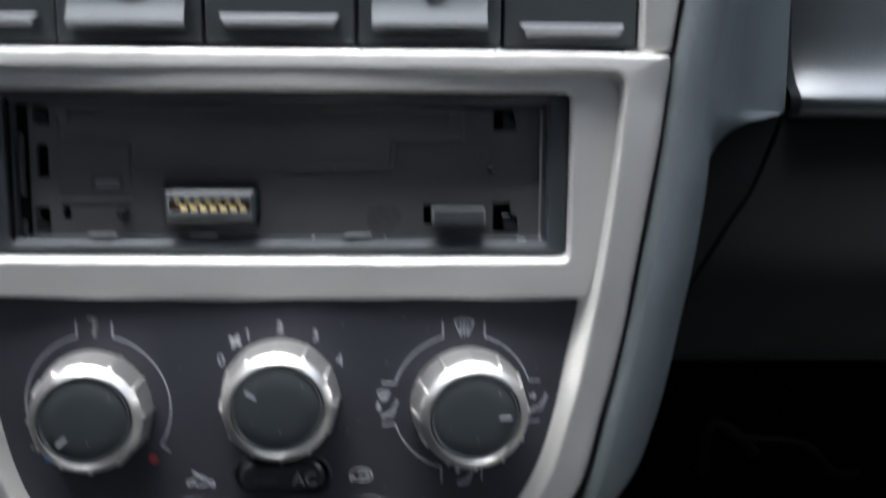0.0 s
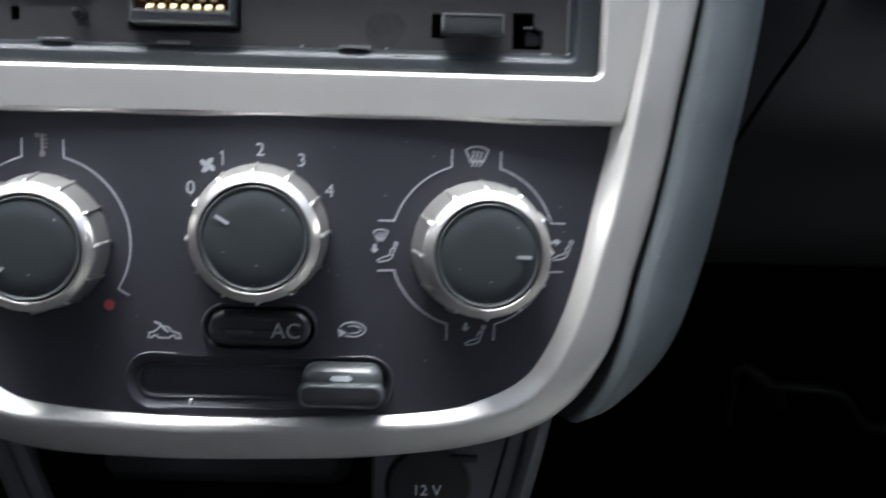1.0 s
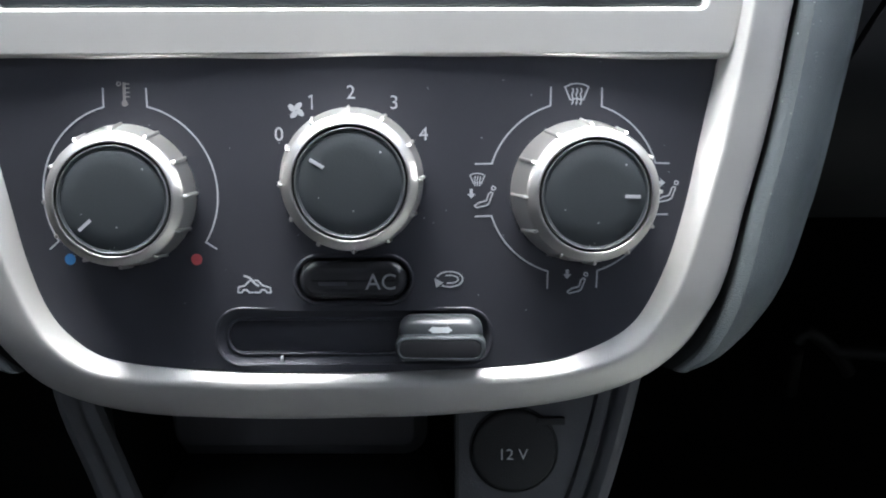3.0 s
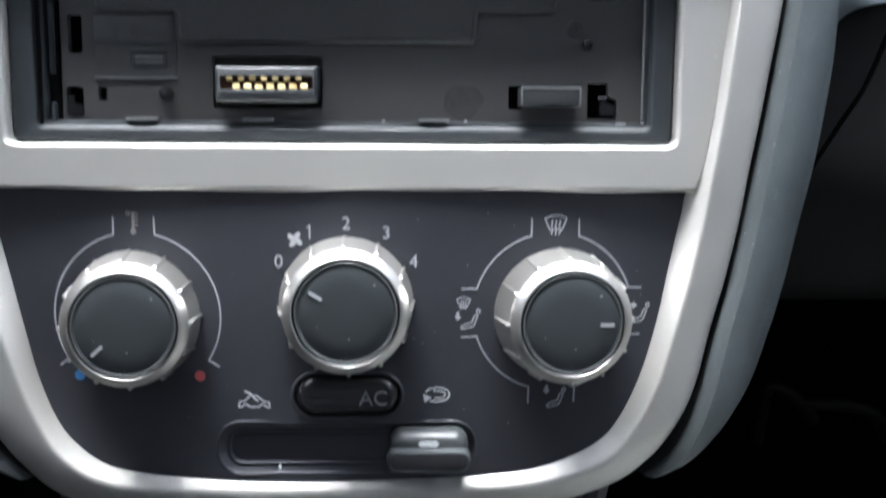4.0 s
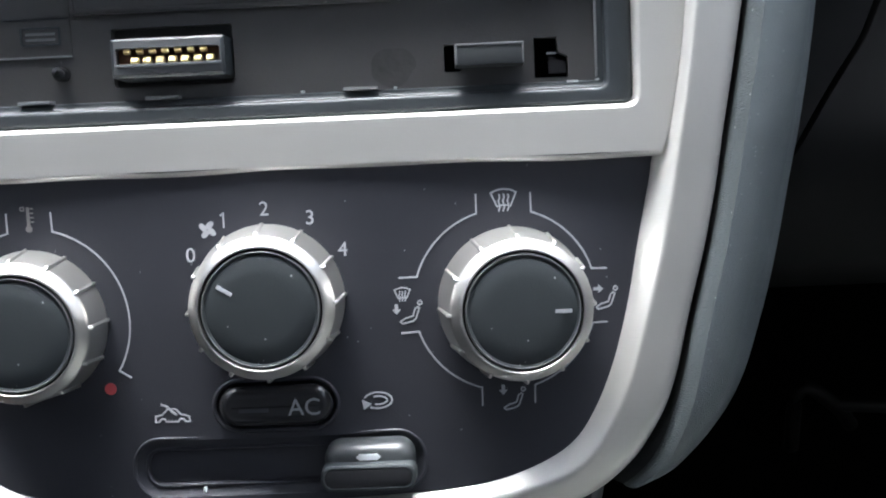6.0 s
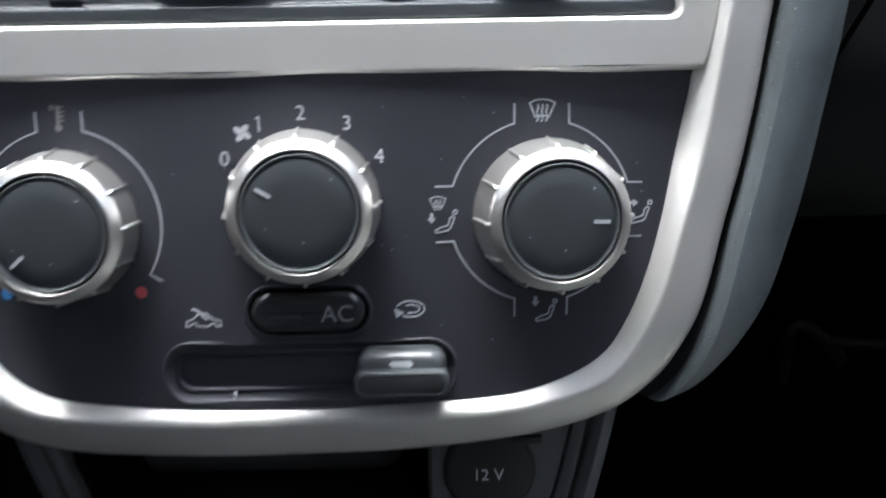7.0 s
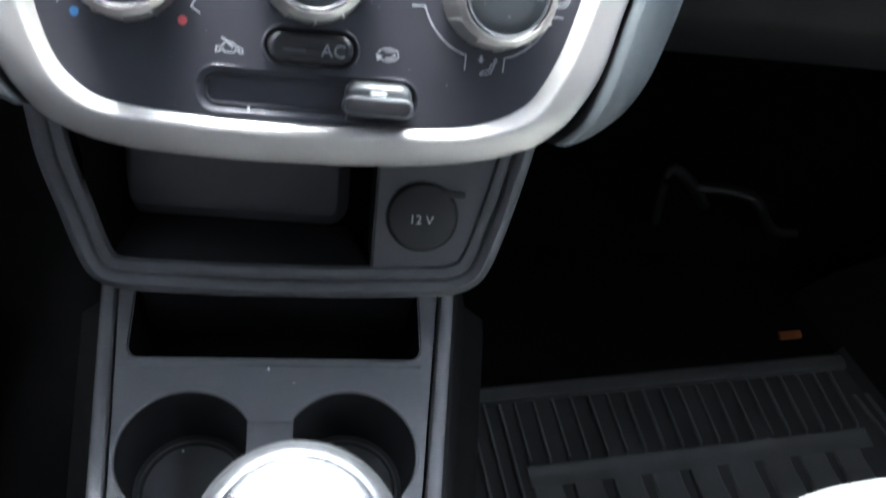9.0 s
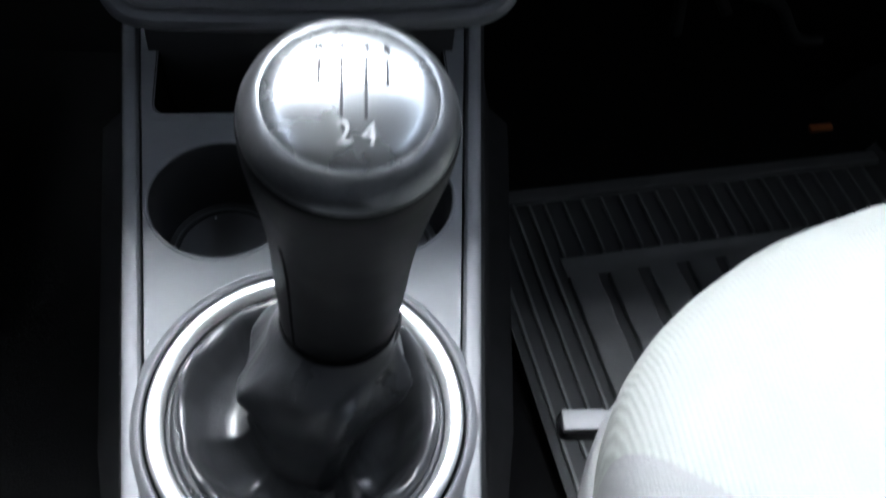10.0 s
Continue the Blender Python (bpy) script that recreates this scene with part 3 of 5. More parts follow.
    def recirculate(bm):
        stroke(bm, [(25.3 + 3.5 * math.cos(radians(a)), -48.6 + 2.05 * math.sin(radians(a))) for a in range(-126, 164, 12)], 0.4)
        stroke(bm, [(25.3 + 2.3 * math.cos(radians(a)), -48.6 + 1.05 * math.sin(radians(a))) for a in range(-110, 130, 12)], 0.35)
        blob(bm, [(21.3, -48.3), (21.7, -50.9), (23.7, -49.5)])

    marking(panel, "fresh_air_symbol", fresh, INK)
    marking(panel, "recirculation_symbol", recirculate, INK)
    return panel


def build_radio():
    """Single-slot car radio with its front panel taken off."""
    radio = thing("car_radio", PANEL, "dark grey car radio without its removable front, contacts laid bare", "car radio")
    outer = rounded(-92.4, 91.2, 22.2, 74.2, 2.0, 4)
    opening = rounded(-85.6, 84.8, 26.2, 71.8, 2.0, 4)
    steps = [(outer, 0, 14.0), (outer, 0, 3.2), (outer, 0.5, 2.6), (outer, 1.2, 2.4), (opening, -1.0, 2.5), (opening, -0.3, 2.7), (opening, 0.15, 3.3), (opening, 0.4, 4.6), (opening, 0.9, 5.0),
             (opening, 1.7, 5.1), (opening, 2.0, 5.5), (opening, 2.1, 12.0)]
    part("bezel", loft([[(x, y + bulge(x) * 0.5, z) for x, z in inset(o, d)] for o, d, y in steps]), RADIO_FRAME, radio, "blue-grey plastic edge frame")
    back = 8.4
    latch_hole = rounded(45.2, 49.4, 31.8, 38.6, 0.5, 2)
    right_low = [(67.6, 39.3), (67.6, 29.4), (76.0, 29.4), (76.0, 34.4), (73.6, 35.6), (73.4, 39.3)]
    right_top = [(67.5, 68.9), (67.5, 62.2), (74.6, 62.2), (74.8, 66.0), (74.0, 68.9)]
    holes = [rounded(-37.8, -7.2, 31.6, 46.2, 0.8, 3), rounded(-77.6, -73.6, 46.7, 57.2, 0.7, 2), rounded(-78.6, -73.8, 29.2, 37.4, 0.8, 2), rounded(-69.8, -67.3, 33.6, 37.4, 0.5, 2),
             right_low, right_top, rounded(-78.1, -72.9, 63.4, 68.7, 0.8, 2), latch_hole]
    part("back_plate", plate(rounded(-79.6, 84.6, 26.4, 69.3, 1, 2), holes, back, back + 3), RADIO_GREY, radio)
    # near black for the shade seen through the plate's holes
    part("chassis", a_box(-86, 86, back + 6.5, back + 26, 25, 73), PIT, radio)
    # side channel with its moulded steps and springs; its shade is in the black colour
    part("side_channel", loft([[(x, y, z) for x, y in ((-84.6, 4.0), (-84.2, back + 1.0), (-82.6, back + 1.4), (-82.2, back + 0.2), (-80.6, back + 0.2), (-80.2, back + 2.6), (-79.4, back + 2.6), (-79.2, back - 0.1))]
                               for z in (27.0, 71.5)], False), PIT, radio, "side channel coloured black for its shade")
    for z0, z1 in ((41.0, 60.5), (28.0, 33.0)):
        part("spring_blade", a_box(-82.2, -81.2, back - 2.0, back + 1, z0, z1, 0.3), RADIO_FRAME, radio)
    # raised cover over the disc slot with its stepped lower edge
    step = [(-72.6, 69.5), (-72.0, 67.4), (-70.2, 66.0), (-69.4, 59.6), (-68.4, 58.5), (-48.6, 58.3), (-47.6, 57.6), (-47.2, 50.8), (-46.4, 49.8), (34.8, 49.8), (35.6, 50.4), (36.2, 57.9), (36.9, 58.6),
            (57.2, 58.6), (58.1, 59.4), (58.1, 69.5)]
    disc_slot = rounded(-67.3, 53.8, 63.5, 68.3, 0.8, 2)
    part("slot_cover", plate(step, [disc_slot], back - 1.5, back + 0.5), RADIO_GREY, radio, "raised dark cover with a disc slot")
    rim = [(0.0, -1.45), (0.5, -1.85), (1.1, -1.85), (1.5, -1.45)]
    part("cover_edge", loft([[(x, back + y, z) for x, z in inset(step, d)] for d, y in rim]), RADIO_GREY, radio)
    part("slot_shutter", loft([[(x, y, z) for y, z in ((back - 1.3, 69.2), (back + 1.8, 67.6), (back + 2.6, 66.0), (back + 2.2, 64.2), (back - 1.2, 62.6))] for x in (-68, 54.6)], False), STAIN, radio, "dark felt of the disc slot")
    # front panel connector with gold contacts
    shell = rounded(-36.0, -8.1, 33.4, 42.9, 0.6, 2)
    conn = part("connector", loft([[(x, y, z) for x, z in inset(shell, d)] for d, y in ((-0.5, back + 6), (0, 2.6), (0.5, 2.1), (1.0, 2.0))], True, False, False), RADIO_FRAME, radio,
                "grey connector with two rows of gold contacts")
    window = rounded(-34.7, -9.2, 36.6, 40.5, 0.4, 2)
    part("shell_face", plate(inset(shell, 0.9), [window], 2.0, 4.6), CONNECTOR, conn, "light grey face of the connector")
    part("shell_sill", a_box(-34.8, -9.0, 1.5, 2.4, 35.9, 36.7, 0.2), CONNECTOR, conn)
    part("socket_bed", a_box(-34.9, -9.0, 4.2, 5.4, 36.2, 41.0), BED, conn, "brown contact bed")
    part("recess_floor", a_box(-39, -6, back + 3.2, back + 4.6, 30.5, 47.2), STAIN, radio)
    pin = mesh_of("contact", a_box(-0.98, 0.98, -1.0, 0.6, -0.85, 0.85, 0.25), GOLD)
    pin_small = mesh_of("contact", a_box(-0.8, 0.8, -0.7, 0.6, -0.5, 0.5, 0.15), GOLD)
    for k in range(7):
        part("contact", pin, GOLD, conn, "gold contact", mm(-30.3 + 3.1 * k, 3.4, 37.4, -28))
        part("contact", pin_small, GOLD, conn, "gold contact", mm(-32.1 + 3.15 * k, 2.9, 39.7, -28))
    latch = part("release_latch", a_box(47.9, 64.7, 1.0, back + 1, 32.6, 37.9, 0.45), LATCH, radio, "dark release latch with pale bars for its edge highlights")
    # pale bars paint the highlights along the latch's edges
    part("latch_highlight", a_box(48.1, 64.5, 0.82, 1.3, 37.35, 37.8, 0.12), TAB, latch)
    part("latch_highlight", a_box(48.0, 48.5, 0.82, 1.3, 32.9, 37.4, 0.12), TAB, latch)
    part("latch_highlight", a_box(64.2, 64.6, 0.82, 1.3, 32.9, 37.4, 0.12), TAB, latch)
    for x, z, r in ((-50.4, 35.6, 1.9), (67.0, 49.9, 1.4)):
        part("stud", lathe([(r, back + 0.2), (r, back - 2.6), (0.75 * r, back - 3.6), (0.3 * r, back - 3.9)], 20, "y", (x, 0, z)), BUTTON_BLACK, radio)
    part("moulded_ring", lathe([(2.3, back + 0.1), (2.2, back - 0.4), (1.5, back - 0.4), (1.4, back + 0.1)], 24, "y", (63.8, 0, 54.4)), RADIO_GREY, radio)
    for x in (-57.3, -25.2, 24.2):
        part("snap_tab", a_box(x - 4.2, x + 4.2, 5.4, 8.6, 28.2, 29.0, 0.2), TAB, radio)
    # a pale strip stands in for the shine of the frame's inner edge
    part("lip_glint", a_box(82.2, 82.75, 4.7, 5.4, 29.0, 68.5, 0.2), TAB, radio, "pale strip for the glint on the inner lip")
    label = part("label_plate", a_box(-70.4, -47.6, back - 0.4, back + 0.3, 39.9, 57.0, 0.12), RADIO_GREY, radio)
    part("label_line", a_box(-70.4, -47.6, back - 0.65, back - 0.2, 39.7, 40.2, 0.1), TAB, label)
    part("label_line", a_box(-70.4, -47.6, back - 0.6, back - 0.2, 49.2, 49.5, 0.1), RADIO_FRAME, label)
    border = rounded(-60.4, -50.2, 42.8, 47.4, 0.5, 2)
    part("label_border", loft([[(x, back - 0.4 + y, z) for x, z in inset(border, d)] for d, y in ((-0.1, 0.1), (0.0, -0.25), (0.5, -0.25), (0.6, 0.1))]), RADIO_FRAME, label)
    for z in (45.7, 44.3):
        part("label_bar", a_box(-59.0, -51.6, back - 0.62, back, z - 0.3, z + 0.3), TAB, label)
    stain = bmesh.new()
    blob(stain, [(32.4 + (5.6 + 0.4 * math.sin(2 * a) + 0.3 * math.sin(5 * a + 1)) * math.cos(a), 33.8 + (4.9 + 0.4 * math.sin(3 * a)) * math.sin(a)) for a in (2 * math.pi * k / 28 for k in range(28))], no_bulge, 0.04, back)
    part("stain", stain, STAIN, radio, "dark greasy stain")
    for x, z in ((73.2, 33.4), (-76.2, 32.6), (72.6, 65.4), (-75.6, 67.0)):
        hook = part("hook", loft([[(x - 2.0, y, z - 3.0), (x + 2.2, y, z - 3.0), (x + 2.2, y, z - 0.4), (x - 0.2, y, z + 0.4), (x - 0.2, y, z + 2.4), (x - 2.0, y, z + 2.4)] for y in (back - 0.4, back + 4.0)], True, True), BUTTON_BLACK, radio)
    # small pale bar painted as a glint on the black hook
    part("hook_glint", a_box(70.6, 73.0, back - 0.9, back - 0.2, 35.0, 35.5, 0.15), TAB, hook)
    for x, y, z, w in ((76.6, 5.0, 28.0, 1.4), (82.6, 4.6, 28.2, 0.5), (10.0, 5.2, 28.4, 0.5), (33.0, 5.1, 28.4, 0.4)):
        part("dust_fleck", a_box(x - w, x + w, y - 0.2, y + 0.4, z - 0.25, z + 0.25, 0.1), INK, radio, "pale dust fleck")
    return radio


def build_buttons():
    """Row of switches above the radio."""
    row = []
    for x0, x1, scoop in ((-113.4, -68.2, False), (-68.2, -22.6, True), (-22.6, 24.2, False), (24.2, 69.6, True), (69.6, 112.6, False)):
        b = thing("dash_switch", PANEL, "glossy grey dashboard switch with a scooped silver face" if scoop else "dark grey dashboard switch with a pale finger ledge", "switch", "switch row above the radio")
        c = (x0 + x1) / 2
        w = (x1 - x0) / 2 - 0.45
        y0 = 4.0 + bulge(c) * 0.7
        body = loft([[(x, y, z) for x, z in rounded(c - w + d, c + w - d, 88.4 + d, 128 - d, 1.2, 3)] for d, y in ((0, y0 + 26), (0, y0 + 0.8), (0.5, y0 + 0.1), (1.2, y0))], True, True, True)
        part("body", body, DASH, b)
        if scoop:
            prof = [(y0 + 0.2, 126), (y0 - 1.0, 112), (y0 - 2.4, 103), (y0 - 4.4, 97.0), (y0 - 5.6, 95.0), (y0 - 5.8, 94.0), (y0 - 5.0, 93.3), (y0 + 0.5, 92.6)]
            bm = loft([[(x, y, z) for y, z in prof] for x in (c - w + 4.6, c - w + 5.2, c + w - 5.2, c + w - 4.6)], False)
            part("scooped_face", bm, ALU_SOFT, b, "silver scooped face")
            part("emblem", lathe([(3.4, y0 - 1.6), (3.4, y0 - 3.4), (2.9, y0 - 3.9), (0.3, y0 - 4.0)], 24, "y", (c + 1.5, 0, 105.5)), INK, b)
        else:
            z = 95.4 if c < 50 else 93.6
            bm = loft([[(c - w + 5.0 + e, y, zz), (c + w - 4.6 - e, y, zz)] for e, y, zz in ((0, y0 + 0.5, z + 2.2), (0, y0 - 2.4, z + 1.7), (0.4, y0 - 4.2, z + 0.9), (1.4, y0 - 4.7, z - 0.8), (1.8, y0 - 3.6, z - 1.6), (2.0, y0 + 0.5, z - 1.8))], False)
            part("finger_ledge", bm, LEDGE, b, "pale grey ledge")
        row.append(b)
    return row


# specks here paint the glitter of the fine grain
PAD_SMOOTH = speckled(material("fine_grey_green_edge", (0.068, 0.078, 0.081), 0.38, 0, 0.5, 1800, 0.14, 50, 0.06, leather=0.8, leather_scale=1500), 0.06, (0.3, 0.33, 0.34), 900)
CAP_RIM = material("pale_cap_rim", (0.13, 0.135, 0.135), 0.3, 0.3)
BED = material("brown_contact_bed", (0.10, 0.035, 0.012), 0.5)
CONNECTOR = material("mid_grey_connector_plastic", (0.14, 0.145, 0.15), 0.4, 0, 0.1, 1800)
LATCH = material("dark_latch_plastic", (0.050, 0.054, 0.057), 0.35)
TAB = material("light_grey_tab", (0.2, 0.205, 0.21), 0.4)
STAIN = material("dark_stain", (0.058, 0.056, 0.056), 0.6, 0, 0.3, 700, 0.55, 220)
LEDGE = material("pale_grey_ledge_plastic", (0.13, 0.134, 0.14), 0.4, 0, 0.08, 1500)
ALU_SOFT = material("scooped_silver_plastic", (0.075, 0.079, 0.084), 0.45, 0.2, 0.06, 1500)
build_bezel()
build_climate_panel()
build_radio()
build_buttons()


def build_corner_trim():
    c = thing("silver_corner_trim", PANEL, "small silver trim piece beside the switch row", "dashboard trim")
    side = [(113.0, 135), (113.0, 88.2), (113.8, 87.4), (121.6, 87.4), (122.4, 88.2), (124.6, 104), (129.0, 135)]
    part("cover", loft([[(x, y + 1.5, z) for x, z in inset(side, d)] for d, y in ((0, 26), (0, 1.0), (0.4, 0.3), (1.2, 0.0))], True, True, True), SILVER, c)


build_corner_trim()


# ---- padded side bolsters of the stack ----
SEAM = [(76, 177.5), (68, 177), (62, 175), (55, 172), (47, 168.6), (39, 164.8), (30, 158.5), (20, 152), (10, 146), (0, 140), (-14, 131), (-30, 121)]     # height and place of the joint


def build_bolster(side):
    name = "stack_side_pad"
    ob = thing(name, PANEL, "grained grey-green soft-touch pad flanking the silver surround", "dashboard trim", "pads beside the stack")
    # height, inner edge, outer edge, set back, spread of the wing into the dash
    table = [(150, 133.0, 150.0, 0, 1), (110, 126.8, 143.0, 0, 1), (84, 123.0, 138.6, 0, 1), (70.5, 121.4, 137.4, 0, 1), (68, 121.1, 137.2, 0, 0.85), (65.3, 120.8, 137.1, 0, 0.55), (61.6, 120.4, 136.9, 0, 0.33),
             (55, 119.6, 136.7, 0, 0.18), (44, 118.1, 136.0, 0, 0.07), (30, 116.0, 134.3, 0, 0.0), (15, 113.5, 132.0, 0, 0), (0, 111.0, 129.6, 0, 0), (-15, 108.2, 127.4, 0, 0), (-30, 104.6, 124.6, 0.0, 0),
             (-45, 101.6, 120.6, 0.3, 0), (-54, 99.4, 117.2, 0.9, 0), (-62, 96.6, 112.8, 2.0, 0), (-68, 93.6, 107.8, 3.4, 0), (-72.5, 90.0, 102.4, 5.0, 0), (-75.5, 87.0, 95.5, 7.0, 0)]
    shift = 0.0 if side > 0 else 5.5
    rows = []
    for z, xi, xo, back, far in smooth_curve(table, 4):
        width = xo - xi
        q = -0.6 + back
        far = min(1.0, max(0.0, far))
        sx, sy = xo + 1.0 + far * (177 - xo), 26 + far * 26
        tuck = max(0.0, min(1.0, (-30 - z) / 30)) * 6
        e = min(1.0, width / 14)
        turn = max(0.0, min(1.0, (15 - z) / 50))              # the lower end is turned outwards so that it renders darker
        pts = [(xi - tuck, q + 26), (xi - 0.6 * tuck, q + 8), (xi, q + 1.4), (xi + 0.25 * e, q + 0.5), (xi + 1.0 * e, q - 0.6), (xi + 2.2 * e, q - 1.5), (xi + 3.3 * e, q - 2.0),
               (xi + 0.38 * width, q - 2.1 + 0.4 * turn), (xi + 0.6 * width, q - 1.3 + 2.2 * turn), (xi + 0.82 * width, q + 1.2 + 5.5 * turn), (xo + 1.2 * turn, q + 6.0 + 9.0 * turn)]
        for t in (0.2, 0.4, 0.6, 0.8, 1.0):
            bow = far * far * 7 * math.sin(math.pi * t)
            pts.append((xo + 1.2 * turn + (sx - xo) * t, q + 6.0 + 9.0 * turn + (max(sy, q + 12.0 + 9.0 * turn) - q - 6.0 - 9.0 * turn) * t ** (0.6 + 0.2 * far) + bow))
        pts.append((sx + 0.8, sy + 1.5))
        pts.append((sx + 0.6, sy + 4))
        pts.append((sx - 1.0, sy + 14))
        pts.append((sx - 2.0, sy + 60))
        rows.append([(side * (x + shift), y, z) for x, y in pts])
    # face below the shelf's lip, its shade put into the colour, cut off by the joint to the neighbouring panel
    under = []
    for z, end in smooth_curve(SEAM, 3):
        y = 45 + 8 * max(0.0, min(1.0, z / 70))
        under.append([(side * x, yy, z) for x, yy in ((112, 46), (118, y), (end - 1.2, y), (end - 0.3, y + 0.5), (end, y + 2), (end, 80))])
    part("under_face", loft(under, False), SHADED_BLACK, ob, "face under the shelf's lip, coloured for the shade there")
    # inner wall is coloured darker than the pad to give the gap its shade
    part("inner_wall", loft([r[:3] for r in rows], False), CUP_DARK, ob, "inner wall of the pad, coloured for the gap's shade")
    part("border_strip", loft([r[2:7] for r in rows], False), PAD_SMOOTH, ob, "smooth border strip")
    part("pad", loft([r[6:] for r in rows], False), PAD, ob, "grained soft pad")
    return ob


build_bolster(1)
build_bolster(-1)


def build_side_dash(side):
    """Dash beyond the seam: concave shelf with a bright upper edge; the face below is coloured for shade."""
    name = "glovebox_dash" if side > 0 else "driver_dash"
    ob = thing(name, PANEL, "dark grained dashboard shelf and glovebox front" if side > 0 else "dark grained lower dashboard on the driver's side", "dashboard")
    prof = smooth_curve([(84, 190), (66, 150), (60, 122), (58.5, 104), (57.5, 94), (55, 86), (50.5, 79.5), (46.5, 76), (45, 73.5), (46, 70), (51, 67.5), (70, 69), (150, 76), (250, 80)], 3)
    loops = []
    for x in (180, 182, 186, 200, 260, 400, 560, 640):
        d = 6 if x == 180 else 1.5 if x == 182 else 0
        loops.append([(side * x, y + d, z) for y, z in prof])
    part("shelf", loft(loops, False), DASH, ob)
    # closed front below the shelf, from the joint outwards, rolling back underneath
    front = []
    for z, end in smooth_curve(SEAM, 3):
        y = 47 + 8 * max(0.0, min(1.0, z / 70)) + 0.012 * max(0.0, 20 - z) ** 2
        front.append([(side * x, y + d, z) for x, d in ((end + 1.6, 14), (end + 1.7, 1.6), (end + 2.6, 0.3), (end + 4.0, 0), (260, 0), (420, 4), (640, 14))])
    y, z = front[-1][3][1], front[-1][3][2]
    front.append([(side * x, y + 60, z - 16) for x in (122.6, 122.8, 123.6, 125, 260, 420, 640)])
    # shade under the shelf is put into this front's colour
    part("lower_front", loft(front, False), SHADED_BLACK, ob, "plain lower front coloured dark for shade")
    return ob


build_side_dash(1)
build_side_dash(-1)

# ---- lower tray with the power socket ----
TRAY_RIGHT = [(98.5, -60), (93.8, -88), (86.6, -121), (79.6, -144), (72.0, -152.6), (62, -156.6)]
TRAY_LEFT = [(-72, -162.0), (-84.5, -159.8), (-93.6, -151.0), (-102.6, -128.5), (-112.0, -102), (-119.5, -60)]


def build_tray():
    tray = thing("storage_tray", PANEL, "dark grey plastic storage tray with a covered power socket", "dashboard tray")
    # clockwise from the upper right; the lower edge drops towards the driver
    outline = smooth_curve(TRAY_RIGHT, 5) + [(15, -160.2), (-33, -161.8)] + smooth_curve(TRAY_LEFT, 5)

    def ring(d, y):
        return [(x, y, z) for x, z in inset(outline, d)]

    frame_loops_ = [ring(0, 130), ring(0, 76), ring(0.6, 71), ring(2.4, 67.6), ring(5, 66.4), ring(7.6, 67.2), ring(8.6, 68.2), ring(9.0, 69.6), ring(9.6, 69.8), ring(10.2, 68.4), ring(11.4, 68.2),
                    ring(14.0, 69.0), ring(14.8, 70.4), ring(15.2, 72.0)]
    part("frame", loft(frame_loops_, False), TRAY, tray, "grooved rounded edge frame")
    inner = inset(outline, 15.0)
    n = len(inner)
    # socket fascia on the right third, pocket on the left
    xs = 28.8
    zt = -62.0
    fascia = [(x, z) for x, z in inner if x > xs]
    fascia = [(xs, zt)] + [p for p in fascia if p[1] <= zt] + [(xs, min(z for x, z in inner) + 0.2)]
    part("fascia", plate(fascia, [], 70.5, 76), TRAY, tray, "plain fascia round the power socket")
    # pocket sides, floor and roof darker than the tray: shade put into colour
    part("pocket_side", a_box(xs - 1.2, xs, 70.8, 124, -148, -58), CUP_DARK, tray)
    part("pocket_floor", loft([[(-92, 72, -146.2), (xs, 72, -146.2), (xs, 72, -150)], [(-84, 122, -141), (xs - 12, 122, -141), (xs - 12, 122, -146)]], True), CUP_DARK, tray)
    back = rounded(-84, 13.0, -136.0, -60, 6, 5)
    part("pocket_back", pillow(back, [(-4, 121), (0, 118), (0.8, 116.2), (2, 115.6)]), LIT_TRAY, tray, "rounded rear wall of the pocket, grey lightened for missing light")
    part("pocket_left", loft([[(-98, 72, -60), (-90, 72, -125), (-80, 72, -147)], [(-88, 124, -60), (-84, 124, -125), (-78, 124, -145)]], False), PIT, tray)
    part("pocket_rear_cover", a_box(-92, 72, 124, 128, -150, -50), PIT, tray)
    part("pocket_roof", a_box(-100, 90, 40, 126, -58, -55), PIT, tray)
    socket = part("socket_cap", lathe([(15.8, 71.5), (15.6, 70.2), (15.2, 70.0), (14.9, 70.7), (14.7, 69.4), (14.2, 68.9), (13.0, 68.7), (0.01, 68.5)], 56, "y", (48.0, 0, -120.6)), CUP_DARK, tray, "round black socket cover marked 12 V")
    part("pull_tab", a_box(55.6, 65.6, 68.2, 71, -111.2, -108.6, 0.8), CUP_DARK, socket)
    lettering("12 V", 0.0040, WHITE_INK, socket, mm(47.6, 68.35, -121.8, 90), "legend")
    return tray


build_tray()


def build_stack_core():
    """Closed dark carcass behind and above the stack; the underside is coloured for shade."""
    bm = bmesh.new()
    box(bm, -112, 112, 40, 150, -52, 130)
    box(bm, -112, 112, 14, 80, 129, 192)
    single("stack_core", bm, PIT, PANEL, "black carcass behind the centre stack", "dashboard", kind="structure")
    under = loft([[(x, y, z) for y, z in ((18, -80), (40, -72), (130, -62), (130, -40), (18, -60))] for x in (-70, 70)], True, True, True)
    single("stack_underside", under, PIT, PANEL, "underside of the centre stack, coloured for shade", "dashboard", kind="structure")


build_stack_core()


# ================= tunnel console =================
def half_width(v, side=1):
    return 64.5 + (v + 136) * (84.0 - 64.5) / 165.0 if side > 0 else 75.0 + (v + 77) * 0.0776


